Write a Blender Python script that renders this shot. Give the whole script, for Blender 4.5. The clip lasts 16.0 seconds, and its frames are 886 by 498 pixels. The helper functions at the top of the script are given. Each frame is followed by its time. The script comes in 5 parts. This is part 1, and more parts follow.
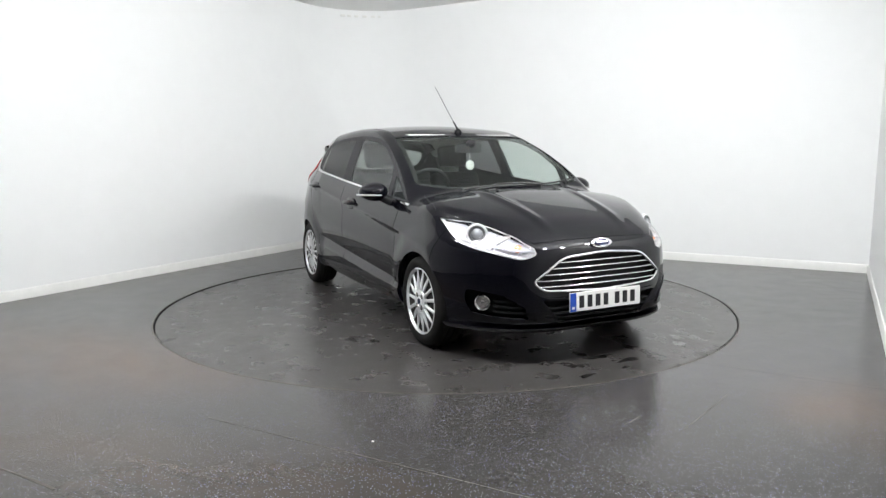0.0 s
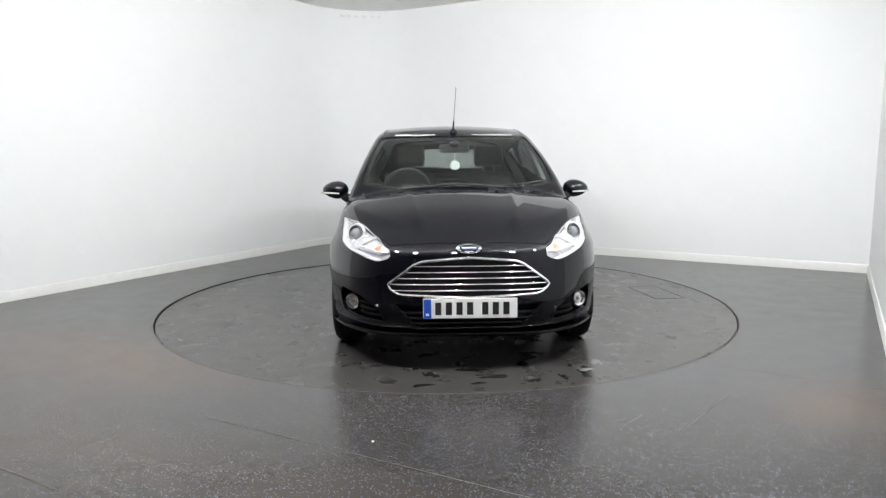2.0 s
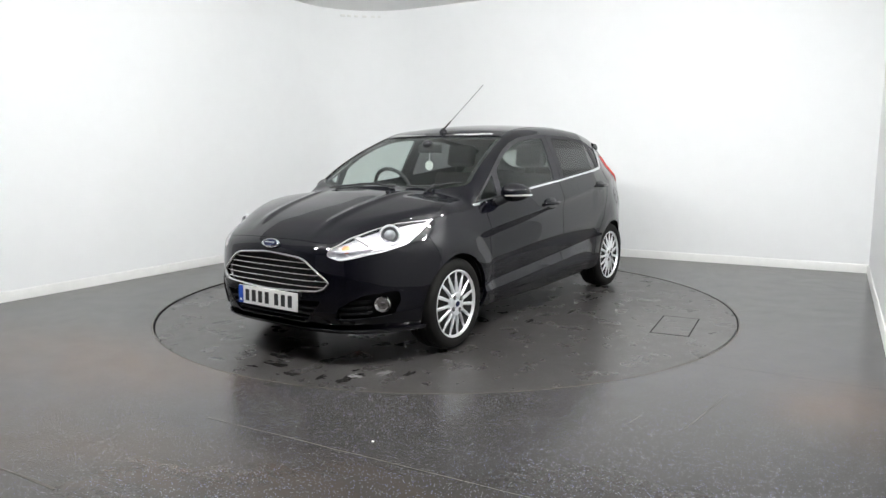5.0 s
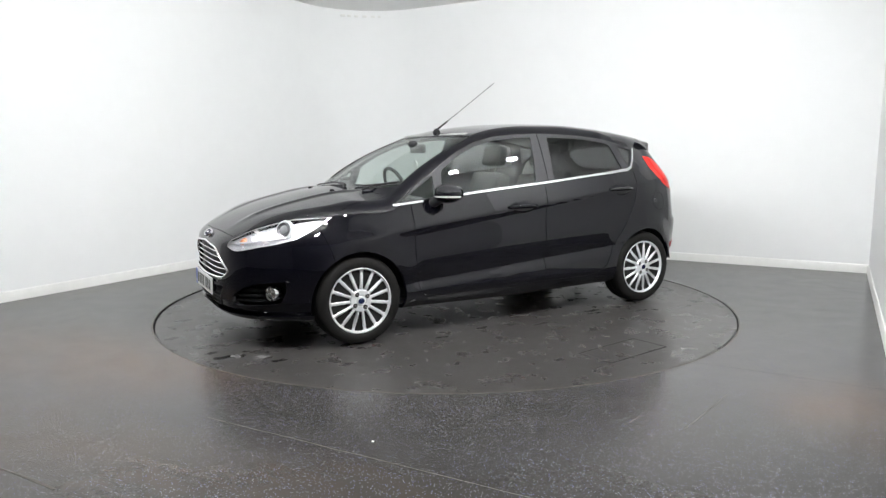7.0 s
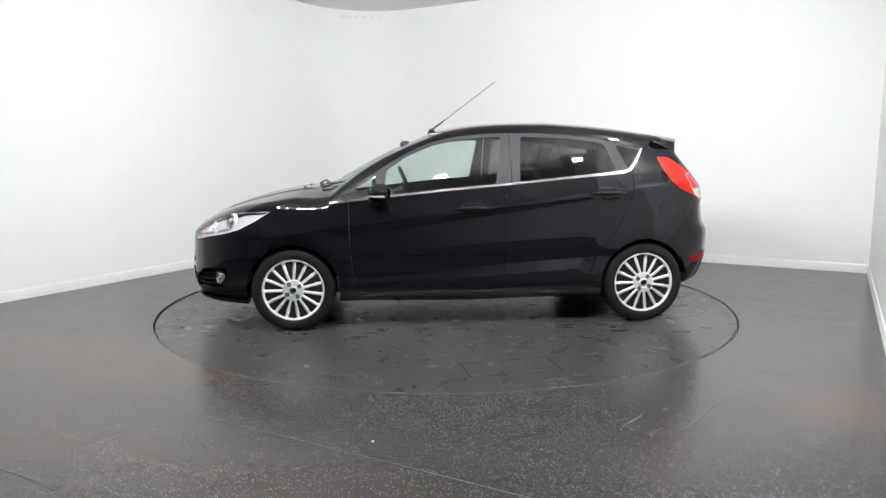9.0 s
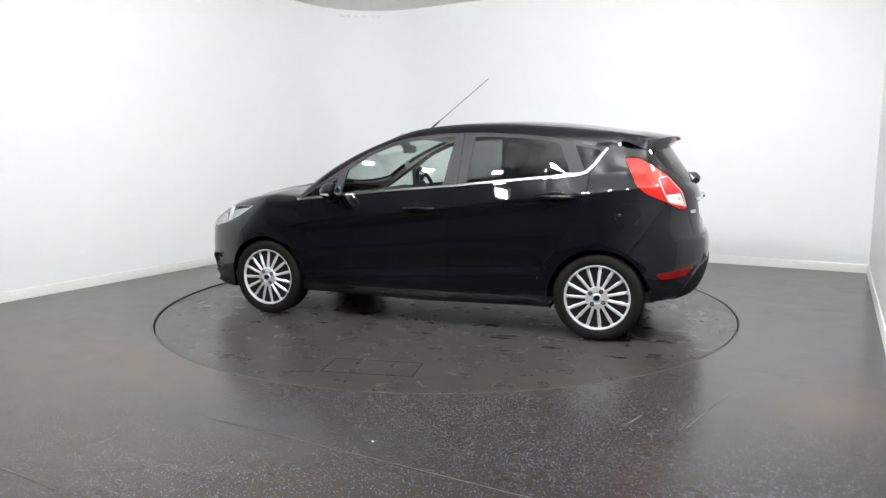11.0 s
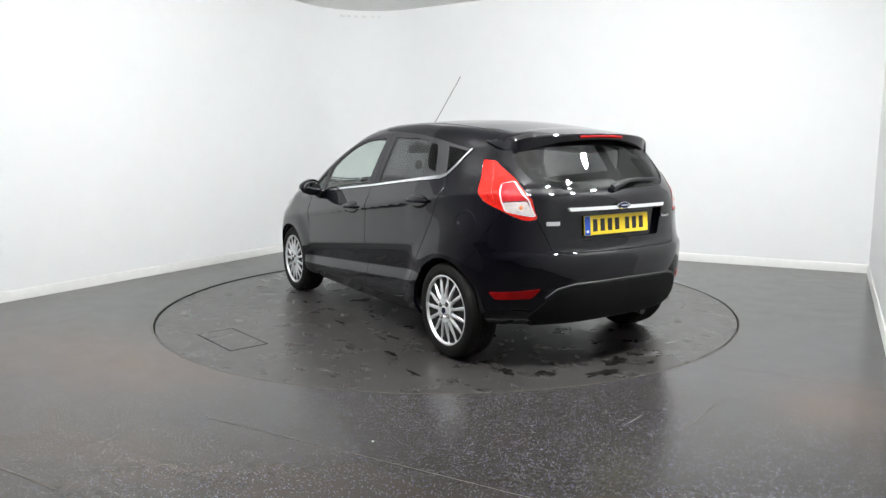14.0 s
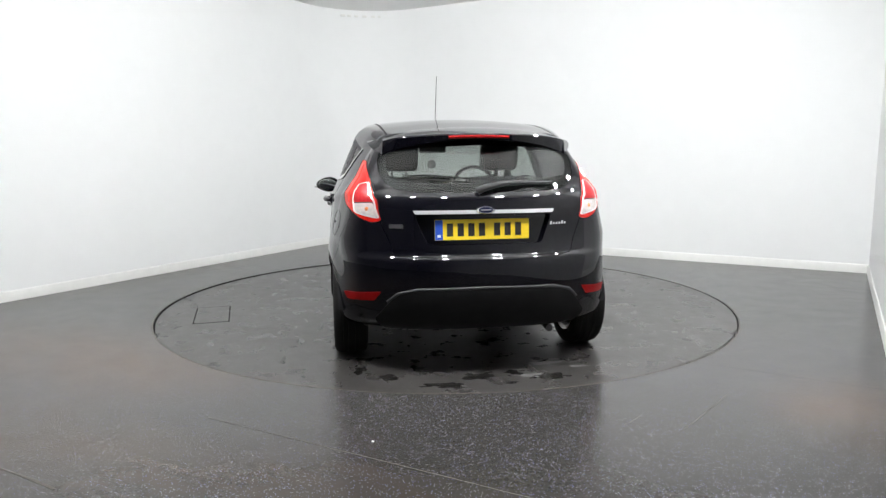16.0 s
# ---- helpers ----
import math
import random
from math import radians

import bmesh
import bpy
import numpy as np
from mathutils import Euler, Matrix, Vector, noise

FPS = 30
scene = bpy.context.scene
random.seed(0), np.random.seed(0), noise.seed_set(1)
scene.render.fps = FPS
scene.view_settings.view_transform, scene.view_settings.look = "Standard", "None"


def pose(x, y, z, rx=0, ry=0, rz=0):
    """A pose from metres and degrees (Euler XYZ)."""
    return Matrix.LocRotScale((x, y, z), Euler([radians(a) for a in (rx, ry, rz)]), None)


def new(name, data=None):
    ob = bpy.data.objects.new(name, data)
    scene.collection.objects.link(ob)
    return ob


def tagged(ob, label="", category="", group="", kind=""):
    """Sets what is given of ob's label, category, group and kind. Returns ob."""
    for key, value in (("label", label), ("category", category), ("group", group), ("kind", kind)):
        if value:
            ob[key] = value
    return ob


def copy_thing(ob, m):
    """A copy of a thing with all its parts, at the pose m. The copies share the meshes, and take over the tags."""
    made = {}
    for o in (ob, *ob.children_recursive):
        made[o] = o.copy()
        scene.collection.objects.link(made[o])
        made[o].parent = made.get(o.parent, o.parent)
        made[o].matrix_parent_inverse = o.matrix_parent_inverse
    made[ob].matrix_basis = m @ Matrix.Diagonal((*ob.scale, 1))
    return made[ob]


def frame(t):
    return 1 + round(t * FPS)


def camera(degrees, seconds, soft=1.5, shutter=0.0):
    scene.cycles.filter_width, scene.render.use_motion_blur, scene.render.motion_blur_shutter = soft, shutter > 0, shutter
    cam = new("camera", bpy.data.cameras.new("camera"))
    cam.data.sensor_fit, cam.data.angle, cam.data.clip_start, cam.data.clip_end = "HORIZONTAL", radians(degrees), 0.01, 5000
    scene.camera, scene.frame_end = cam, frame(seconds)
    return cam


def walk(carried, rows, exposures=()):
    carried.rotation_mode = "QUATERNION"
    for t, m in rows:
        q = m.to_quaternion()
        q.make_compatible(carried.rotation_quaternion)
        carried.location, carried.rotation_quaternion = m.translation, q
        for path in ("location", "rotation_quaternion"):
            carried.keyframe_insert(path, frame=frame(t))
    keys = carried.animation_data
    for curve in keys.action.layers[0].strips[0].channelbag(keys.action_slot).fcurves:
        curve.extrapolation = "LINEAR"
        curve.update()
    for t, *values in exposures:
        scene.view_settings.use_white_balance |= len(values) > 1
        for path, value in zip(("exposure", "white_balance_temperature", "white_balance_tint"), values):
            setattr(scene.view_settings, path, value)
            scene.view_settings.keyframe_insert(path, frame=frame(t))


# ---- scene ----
# ---------------------------------------------------------------- camera
cam = camera(65.6, 16.0, soft=1.4)
EYE = (0.0, -5.645, 1.223)
PITCH, YAW, ROLL = -7.994, -0.19, -0.31
view = pose(*EYE) @ pose(0, 0, 0, 0, 0, -YAW) @ pose(0, 0, 0, 90 + PITCH) @ pose(0, 0, 0, 0, 0, ROLL)
walk(cam, [(0.0, view), (16.0, view)])

# ---------------------------------------------------------------- world and exposure
world = bpy.data.worlds.new("world")
scene.world = world
world.use_nodes = True
world.node_tree.nodes["Background"].inputs[0].default_value = (0.9, 0.95, 1.0, 1)
world.node_tree.nodes["Background"].inputs[1].default_value = 0.02
scene.view_settings.exposure = 0.0
# ---------------------------------------------------------------- materials
def material(name, color, rough=0.5, metal=0.0, coat=0.0, grain=0.0, grain_scale=40.0, bump=0.0, rough_var=0.0, emit=0.0, spec=0.5, ior=1.5, transmission=0.0, mottle=0.0):
    m = bpy.data.materials.new(name)
    m.use_nodes = True
    nodes, links = m.node_tree.nodes, m.node_tree.links
    b = nodes["Principled BSDF"]
    b.inputs["Base Color"].default_value = (*color, 1)
    b.inputs["Roughness"].default_value = rough
    b.inputs["Metallic"].default_value = metal
    b.inputs["Coat Weight"].default_value = coat
    b.inputs["Coat Roughness"].default_value = 0.02
    b.inputs["Coat IOR"].default_value = 1.5
    b.inputs["Specular IOR Level"].default_value = spec
    b.inputs["IOR"].default_value = ior
    b.inputs["Transmission Weight"].default_value = transmission
    if emit:
        b.inputs["Emission Color"].default_value = (*color, 1)
        b.inputs["Emission Strength"].default_value = emit
    if grain or bump or rough_var or mottle:
        co = nodes.new("ShaderNodeTexCoord")
        fine = nodes.new("ShaderNodeTexNoise")
        fine.inputs["Scale"].default_value = grain_scale
        fine.inputs["Detail"].default_value = 6
        links.new(co.outputs["Object"], fine.inputs["Vector"])
        broad = nodes.new("ShaderNodeTexNoise")
        broad.inputs["Scale"].default_value = grain_scale / 14
        broad.inputs["Detail"].default_value = 4
        links.new(co.outputs["Object"], broad.inputs["Vector"])
        both = nodes.new("ShaderNodeMath")
        both.operation = "ADD"
        links.new(fine.outputs["Fac"], both.inputs[0])
        links.new(broad.outputs["Fac"], both.inputs[1])
        if grain or mottle:
            ramp = nodes.new("ShaderNodeMapRange")
            ramp.inputs["From Min"].default_value, ramp.inputs["From Max"].default_value = 0.6, 1.4
            ramp.inputs["To Min"].default_value, ramp.inputs["To Max"].default_value = 1 - grain, 1 + grain
            links.new(both.outputs[0], ramp.inputs["Value"])
            mix = nodes.new("ShaderNodeVectorMath")
            mix.operation = "SCALE"
            mix.inputs[0].default_value = color
            links.new(ramp.outputs[0], mix.inputs["Scale"])
            links.new(mix.outputs[0], b.inputs["Base Color"])
        if rough_var:
            r = nodes.new("ShaderNodeMapRange")
            r.inputs["From Min"].default_value, r.inputs["From Max"].default_value = 0.6, 1.4
            r.inputs["To Min"].default_value, r.inputs["To Max"].default_value = max(rough - rough_var, 0.01), rough + rough_var
            links.new(both.outputs[0], r.inputs["Value"])
            links.new(r.outputs[0], b.inputs["Roughness"])
        if bump:
            bp = nodes.new("ShaderNodeBump")
            bp.inputs["Strength"].default_value = bump
            bp.inputs["Distance"].default_value = 0.002
            links.new(fine.outputs["Fac"], bp.inputs["Height"])
            links.new(bp.outputs[0], b.inputs["Normal"])
    return m


def floor_material(name, stains):
    """Dark grey safety vinyl with pale flecks, scuffs and a worn sheen."""
    m = material(name, (0.05, 0.05, 0.052), 0.3)
    nodes, links = m.node_tree.nodes, m.node_tree.links
    b = nodes["Principled BSDF"]
    co = nodes.new("ShaderNodeTexCoord")

    def noise_tex(scale, detail=5, rough=0.6, stretch=None):
        n = nodes.new("ShaderNodeTexNoise")
        n.inputs["Scale"].default_value, n.inputs["Detail"].default_value, n.inputs["Roughness"].default_value = scale, detail, rough
        if stretch:
            mp = nodes.new("ShaderNodeMapping")
            mp.inputs["Scale"].default_value = stretch
            mp.inputs["Rotation"].default_value = (0, 0, 0.5)
            links.new(co.outputs["Object"], mp.inputs["Vector"])
            links.new(mp.outputs[0], n.inputs["Vector"])
        else:
            links.new(co.outputs["Object"], n.inputs["Vector"])
        return n.outputs["Fac"]

    def remap(v, a, b_, c, d):
        r = nodes.new("ShaderNodeMapRange")
        for k, val in zip(("From Min", "From Max", "To Min", "To Max"), (a, b_, c, d)):
            r.inputs[k].default_value = val
        links.new(v, r.inputs["Value"])
        return r.outputs[0]

    def mix(fac, a, b_):
        x = nodes.new("ShaderNodeMix")
        x.data_type = "RGBA"
        links.new(fac, x.inputs["Factor"])
        for sock, val in ((x.inputs["A"], a), (x.inputs["B"], b_)):
            if isinstance(val, tuple):
                sock.default_value = (*val, 1)
            else:
                links.new(val, sock)
        return x.outputs["Result"]
    base = mix(remap(noise_tex(1.1, 3, 0.5), 0.3, 0.7, 0, 1), (0.035, 0.0325, 0.0305), (0.047, 0.044, 0.0415))
    base = mix(remap(noise_tex(45, 4, 0.7), 0.42, 0.72, 0, 0.5 if stains else 0.25), base, (0.05, 0.048, 0.047))
    if stains:
        for centre, size, strength in (((-1.25, -2.45), (1.6, 0.62), 1.0), ((-0.3, -3.3), (1.2, 0.5), 0.45), ((2.9, -1.25), (0.45, 0.6), 0.8), ((1.5, -3.2), (1.6, 0.5), 0.3)):
            spot, area = nodes.new("ShaderNodeTexGradient"), nodes.new("ShaderNodeMapping")
            spot.gradient_type = "SPHERICAL"
            area.inputs["Scale"].default_value = (1 / size[0], 1 / size[1], 1)
            area.inputs["Location"].default_value = (-centre[0] / size[0], -centre[1] / size[1], 0)
            links.new(co.outputs["Object"], area.inputs["Vector"])
            links.new(area.outputs[0], spot.inputs["Vector"])
            cloud = nodes.new("ShaderNodeMath")
            cloud.operation = "MULTIPLY"
            links.new(remap(spot.outputs["Fac"], 0.0, 0.7, 0, strength), cloud.inputs[0])
            links.new(remap(noise_tex(2.4, 4, 0.6, (1.0, 2.5, 1.0)), 0.3, 0.62, 0.15, 1), cloud.inputs[1])
            base = mix(cloud.outputs[0], base, (0.105, 0.068, 0.043))
    base = mix(remap(noise_tex(7, 3, 0.5, (0.35, 5, 1)), 0.55, 0.80, 0, 0.14), base, (0.065, 0.062, 0.06))
    fleck = nodes.new("ShaderNodeTexVoronoi")
    fleck.inputs["Scale"].default_value = 160
    links.new(co.outputs["Object"], fleck.inputs["Vector"])
    pick = nodes.new("ShaderNodeSeparateColor")
    links.new(fleck.outputs["Color"], pick.inputs[0])
    small = remap(fleck.outputs["Distance"], 0.25, 0.36, 1, 0)
    chosen = remap(pick.outputs[0], 0.74, 0.78, 0, 1)
    both = nodes.new("ShaderNodeMath")
    both.operation = "MULTIPLY"
    links.new(small, both.inputs[0])
    links.new(chosen, both.inputs[1])
    hue = mix(pick.outputs[1], (0.17, 0.175, 0.40), (0.40, 0.40, 0.40))
    if not stains:                            # the disc's covering is worn smooth, its flecks faint
        faint = nodes.new("ShaderNodeMath")
        faint.operation = "MULTIPLY"
        faint.inputs[1].default_value = 0.3
        links.new(both.outputs[0], faint.inputs[0])
        both = faint
    base = mix(both.outputs[0], base, hue)
    links.new(base, b.inputs["Base Color"])
    links.new(remap(noise_tex(6, 5, 0.6), 0.3, 0.7, *((0.21, 0.27) if stains else (0.25, 0.33))), b.inputs["Roughness"])
    bp = nodes.new("ShaderNodeBump")
    bp.inputs["Strength"].default_value, bp.inputs["Distance"].default_value = 0.05, 0.001
    links.new(noise_tex(160, 3), bp.inputs["Height"])
    links.new(bp.outputs[0], b.inputs["Normal"])
    return m


WALL = material("white_wall_paint", (0.885, 0.895, 0.895), 0.55, grain=0.015, grain_scale=7, bump=0.08)
CEILING = material("white_ceiling_paint", (0.84, 0.84, 0.83), 0.7, grain=0.02, grain_scale=6)
SKIRT = material("white_gloss_skirting", (0.82, 0.82, 0.80), 0.35, grain=0.05, grain_scale=14)
# unseen surfaces; their grey stands in for dimmer light in the car's reflections
BAY_DIM = material("dimmed_bay_wall", (0.56, 0.56, 0.56), 0.8, grain=0.1, grain_scale=6)
FLOOR = floor_material("speckled_vinyl_floor", True)
DISC = floor_material("speckled_vinyl_turntable", False)
PIT = material("dark_gap", (0.012, 0.012, 0.012), 0.9, grain=0.2)
PAINT = material("black_car_paint", (0.0019, 0.0019, 0.0040), 0.5, coat=1.0, spec=0.02)
TRIM = material("satin_black_trim", (0.018, 0.018, 0.02), 0.42, grain=0.15, grain_scale=90)
FRIT = material("black_printed_glass_border", (0.006, 0.006, 0.006), 0.85, grain=0.1, grain_scale=90)
VALANCE_GREY = material("coarse_bumper_plastic", (0.009, 0.009, 0.0095), 0.75, spec=0.2, grain=0.25, grain_scale=200, bump=0.4)
PLASTIC = material("textured_black_plastic", (0.010, 0.010, 0.011), 0.6, spec=0.2, grain=0.2, grain_scale=200, bump=0.3)
FRAME = material("dark_grey_window_frame", (0.024, 0.024, 0.027), 0.5, spec=0.25, grain=0.06, grain_scale=120)
CHROME = material("bright_chrome", (0.86, 0.87, 0.88), 0.10, 1.0, rough_var=0.03, grain_scale=60)
SATIN_CHROME = material("satin_chrome", (0.90, 0.905, 0.91), 0.09, 1.0, rough_var=0.05, grain_scale=60)
WATER = material("wet_dark_patch", (0.014, 0.0132, 0.0125), 0.2, grain=0.3, grain_scale=30)
WORN = material("pale_worn_patch", (0.17, 0.168, 0.165), 0.3, grain=0.25, grain_scale=40)
SEAM = material("pale_vinyl_weld", (0.085, 0.078, 0.066), 0.4, grain=0.35, grain_scale=30)
ALLOY = material("machined_silver_alloy", (0.80, 0.81, 0.82), 0.30, 0.55, coat=0.4, rough_var=0.015, grain_scale=90)
DARK_ALLOY = material("grey_alloy_barrel", (0.11, 0.11, 0.115), 0.45, 0.7, grain=0.2)
RUBBER = material("black_tyre_rubber", (0.0085, 0.008, 0.0075), 0.7, spec=0.2, grain=0.25, grain_scale=70, bump=0.25)
BRAKE = material("brushed_brake_steel", (0.28, 0.27, 0.26), 0.4, 1.0, grain=0.2)
RED = material("red_lamp_plastic", (0.52, 0.012, 0.007), 0.35, coat=0.45, grain=0.5, grain_scale=55, spec=0.1)
DEEP_RED = material("deep_red_reflector", (0.27, 0.005, 0.006), 0.4, grain=0.3, grain_scale=120, spec=0.1)
CLEAR_RED = material("pale_red_lamp_plastic", (0.40, 0.018, 0.024), 0.3, coat=0.35, spec=0.1, grain=0.3, grain_scale=50)
TAIL_CLEAR = material("clear_tail_lamp_window", (0.68, 0.62, 0.60), 0.2, 0.3, coat=1.0, grain=0.3, grain_scale=60)
CLEAR = material("clear_lamp_reflector", (0.80, 0.78, 0.77), 0.2, 0.3, coat=1.0, grain=0.15, grain_scale=40)
SILVER = material("bright_reflector", (0.62, 0.62, 0.65), 0.25, 0.35, rough_var=0.06, grain_scale=30)
FOG_GLASS = material("smoked_fog_light_reflector", (0.42, 0.43, 0.45), 0.12, 0.8, coat=1.0, grain=0.3, grain_scale=60)
PROJECTOR = material("dark_projector_glass", (0.30, 0.31, 0.33), 0.05, 0.3, coat=1.0, grain=0.2, grain_scale=30)
AMBER = material("amber_bulb", (0.75, 0.28, 0.12), 0.25, coat=1.0, grain=0.15)
PLATE_W = material("white_number_plate", (0.82, 0.82, 0.80), 0.35, grain=0.03)
PLATE_Y = material("yellow_number_plate", (0.90, 0.66, 0.03), 0.35, grain=0.03)
PLATE_B = material("blue_plate_band", (0.012, 0.07, 0.42), 0.35, grain=0.05)
INK = material("black_plate_print", (0.012, 0.012, 0.014), 0.45, grain=0.1)
BADGE_BLUE = material("dark_blue_badge", (0.004, 0.008, 0.035), 0.45, grain=0.1, spec=0.2)
CLOTH = material("charcoal_seat_cloth", (0.045, 0.046, 0.048), 0.9, grain=0.3, grain_scale=150, bump=0.4)
DASH = material("black_dashboard_plastic", (0.042, 0.043, 0.043), 0.5, grain=0.2, grain_scale=160, bump=0.2)
LINING = material("pale_grey_headlining", (0.5, 0.5, 0.49), 0.9, grain=0.08, grain_scale=120)
MIRROR = material("mirror_glass", (0.9, 0.9, 0.9), 0.01, 1.0)
WHITE = material("white_print", (0.8, 0.8, 0.8), 0.5, grain=0.05)
ORB = material("pearly_white_bauble", (0.75, 0.75, 0.72), 0.25, coat=1.0, grain=0.2, grain_scale=60)
LAMP = material("lit_lamp_diffuser", (0.985, 0.995, 1.0), 0.5, emit=1010.0)


def glass_material(name, tint, rough=0.0):
    m = bpy.data.materials.new(name)
    m.use_nodes = True
    nodes, links = m.node_tree.nodes, m.node_tree.links
    nodes.remove(nodes["Principled BSDF"])
    out = nodes["Material Output"]
    clear, gloss, mix, facing = (nodes.new(k) for k in ("ShaderNodeBsdfTransparent", "ShaderNodeBsdfGlossy", "ShaderNodeMixShader", "ShaderNodeLayerWeight"))
    clear.inputs[0].default_value = (*tint, 1)
    gloss.inputs["Roughness"].default_value = rough
    facing.inputs["Blend"].default_value = 0.5
    steep, gain = nodes.new("ShaderNodeMath"), nodes.new("ShaderNodeMath")
    steep.operation, gain.operation = "POWER", "MULTIPLY_ADD"
    steep.inputs[1].default_value = 5.0
    gain.inputs[1].default_value, gain.inputs[2].default_value = 0.6, 0.045
    links.new(facing.outputs["Facing"], steep.inputs[0])
    links.new(steep.outputs[0], gain.inputs[0])
    links.new(gain.outputs[0], mix.inputs[0])
    links.new(clear.outputs[0], mix.inputs[1])
    links.new(gloss.outputs[0], mix.inputs[2])
    links.new(mix.outputs[0], out.inputs["Surface"])
    return m


GLASS = glass_material("pale_green_glass", (0.91, 0.945, 0.93))
PRIVACY = glass_material("dark_privacy_glass", (0.46, 0.46, 0.465))
REAR_GLASS = glass_material("grey_tinted_rear_glass", (0.64, 0.655, 0.645))
LENS = glass_material("clear_polycarbonate", (0.985, 0.985, 0.99))
# ---------------------------------------------------------------- the studio
def part(name, bm, mat, parent=None, label="", smooth=None, at=None):
    """Links a bmesh as one mesh object under a thing or a part."""
    me = bpy.data.meshes.new(name)
    bm.normal_update()
    bm.to_mesh(me)
    bm.free()
    for one in (mat if isinstance(mat, (list, tuple)) else [mat]):
        me.materials.append(one)
    if smooth is not None:
        me.polygons.foreach_set("use_smooth", [True] * len(me.polygons))
        me.set_sharp_from_angle(angle=radians(smooth))
    ob = new(name, me)
    if parent:
        ob.parent = parent
    if at:
        ob.matrix_basis = at
    if label:
        ob["label"] = label
    return ob


def box(bm, lo, hi, bevel=0.0):
    made = bmesh.ops.create_cube(bm, size=1)["verts"]
    for v in made:
        v.co = Vector([(lo[i] + hi[i]) / 2 + v.co[i] * (hi[i] - lo[i]) for i in range(3)])
    if bevel:
        edges = {e for v in made for e in v.link_edges}
        bmesh.ops.bevel(bm, geom=list(edges), offset=bevel, segments=2, affect="EDGES", profile=0.5)
    return bm


def rounded(points, r=0.02, steps=4):
    """A closed outline with its corners rounded. A point may carry its own radius."""
    out, n = [], len(points)
    for i in range(n):
        a, b, c_ = (Vector(points[(i + k) % n][:2]) for k in (-1, 0, 1))
        rr = points[i][2] if len(points[i]) > 2 else r
        p, q = a - b, c_ - b
        d = min(rr, p.length * 0.48, q.length * 0.48)
        if d < 1e-4:
            out.append(b)
            continue
        s, e = b + p.normalized() * d, b + q.normalized() * d
        for k in range(steps + 1):
            u = k / steps
            out.append(s * (1 - u) ** 2 + b * 2 * u * (1 - u) + e * u * u)
    return out


TURN = -29.5                     # the room's turn about the turntable
ROOM = pose(0, 0, 0, 0, 0, TURN)
LEFT, RIGHT, BACK, FRONT, HIGH = -3.20, 3.12, 3.08, -9.5, 3.10
CORNER = 1.0


def arc_wall(name, a, b, z0, z1, thick, mat, label):
    """A straight wall with thickness, from a to b, its room side on the right of the way."""
    bm = bmesh.new()
    d = (Vector(b) - Vector(a)).normalized()
    n = Vector((-d.y, d.x)) * thick
    base = [Vector(a), Vector(b), Vector(b) + n, Vector(a) + n]
    lo = [bm.verts.new((*p, z0)) for p in base]
    hi = [bm.verts.new((*p, z1)) for p in base]
    bm.faces.new(lo)
    bm.faces.new(hi)
    for i in range(4):
        bm.faces.new((lo[i], lo[(i + 1) % 4], hi[(i + 1) % 4], hi[i]))
    bmesh.ops.recalc_face_normals(bm, faces=bm.faces[:])
    ob = part(name, bm, mat, at=ROOM)
    return tagged(ob, label, "wall", kind="structure")


def swept(name, line, profile, mat, label, smooth=40):
    """A profile of (out, up) pairs swept along a line on the floor; out points to the left of the way."""
    bm = bmesh.new()
    rings = []
    for i, p in enumerate(line):
        p = Vector(p)
        d = (Vector(line[min(i + 1, len(line) - 1)]) - Vector(line[max(i - 1, 0)])).normalized()
        n = Vector((-d.y, d.x))
        rings.append([bm.verts.new((p.x + n.x * o, p.y + n.y * o, u)) for o, u in profile])
    k = len(profile)
    for a, b in zip(rings, rings[1:]):
        for i in range(k):
            bm.faces.new((a[i], a[(i + 1) % k], b[(i + 1) % k], b[i]))
    bm.faces.new(rings[0])
    bm.faces.new(rings[-1])
    bmesh.ops.recalc_face_normals(bm, faces=bm.faces[:])
    return tagged(part(name, bm, mat, smooth=smooth, at=ROOM), label, name.split("_")[0], kind="structure")


MOUTH, MOUTH_R = -2.2, -0.4                     # where the white studio ends and the unseen, greyed bay behind the camera begins
far = [Vector((LEFT, MOUTH))]
for k in range(17):
    u = radians(180 - 90 * k / 16)
    far.append(Vector((LEFT + CORNER + CORNER * math.cos(u), BACK - CORNER + CORNER * math.sin(u))))
far.append(Vector((RIGHT, BACK)))
swept("wall_far", far, [(0, -0.02), (0.15, -0.02), (0.15, HIGH + 0.1), (0, HIGH + 0.1)], WALL, "smooth white studio wall with one rounded corner", 60)
arc_wall("wall_side", (RIGHT, BACK + 0.15), (RIGHT, MOUTH_R), -0.02, HIGH + 0.1, 0.15, WALL, "plain white painted studio wall")
arc_wall("wall_bay_return", (RIGHT, MOUTH_R), (RIGHT, MOUTH_R - 0.9), -0.02, HIGH + 0.1, 0.15, BAY_DIM, "unseen wall where the studio ends, greyed in place of dimmer light")
arc_wall("wall_bay_return_left", (LEFT, MOUTH - 0.9), (LEFT, MOUTH), -0.02, HIGH + 0.1, 0.15, BAY_DIM, "unseen wall where the studio ends, greyed in place of dimmer light")
arc_wall("wall_bay_side", (RIGHT, MOUTH_R - 0.9), (RIGHT, FRONT), -0.02, HIGH + 0.1, 0.15, BAY_DIM, "unseen bay wall, greyed in place of dimmer light")
arc_wall("wall_bay_left", (LEFT, FRONT), (LEFT, MOUTH - 0.9), -0.02, HIGH + 0.1, 0.15, BAY_DIM, "unseen bay wall, greyed in place of dimmer light")
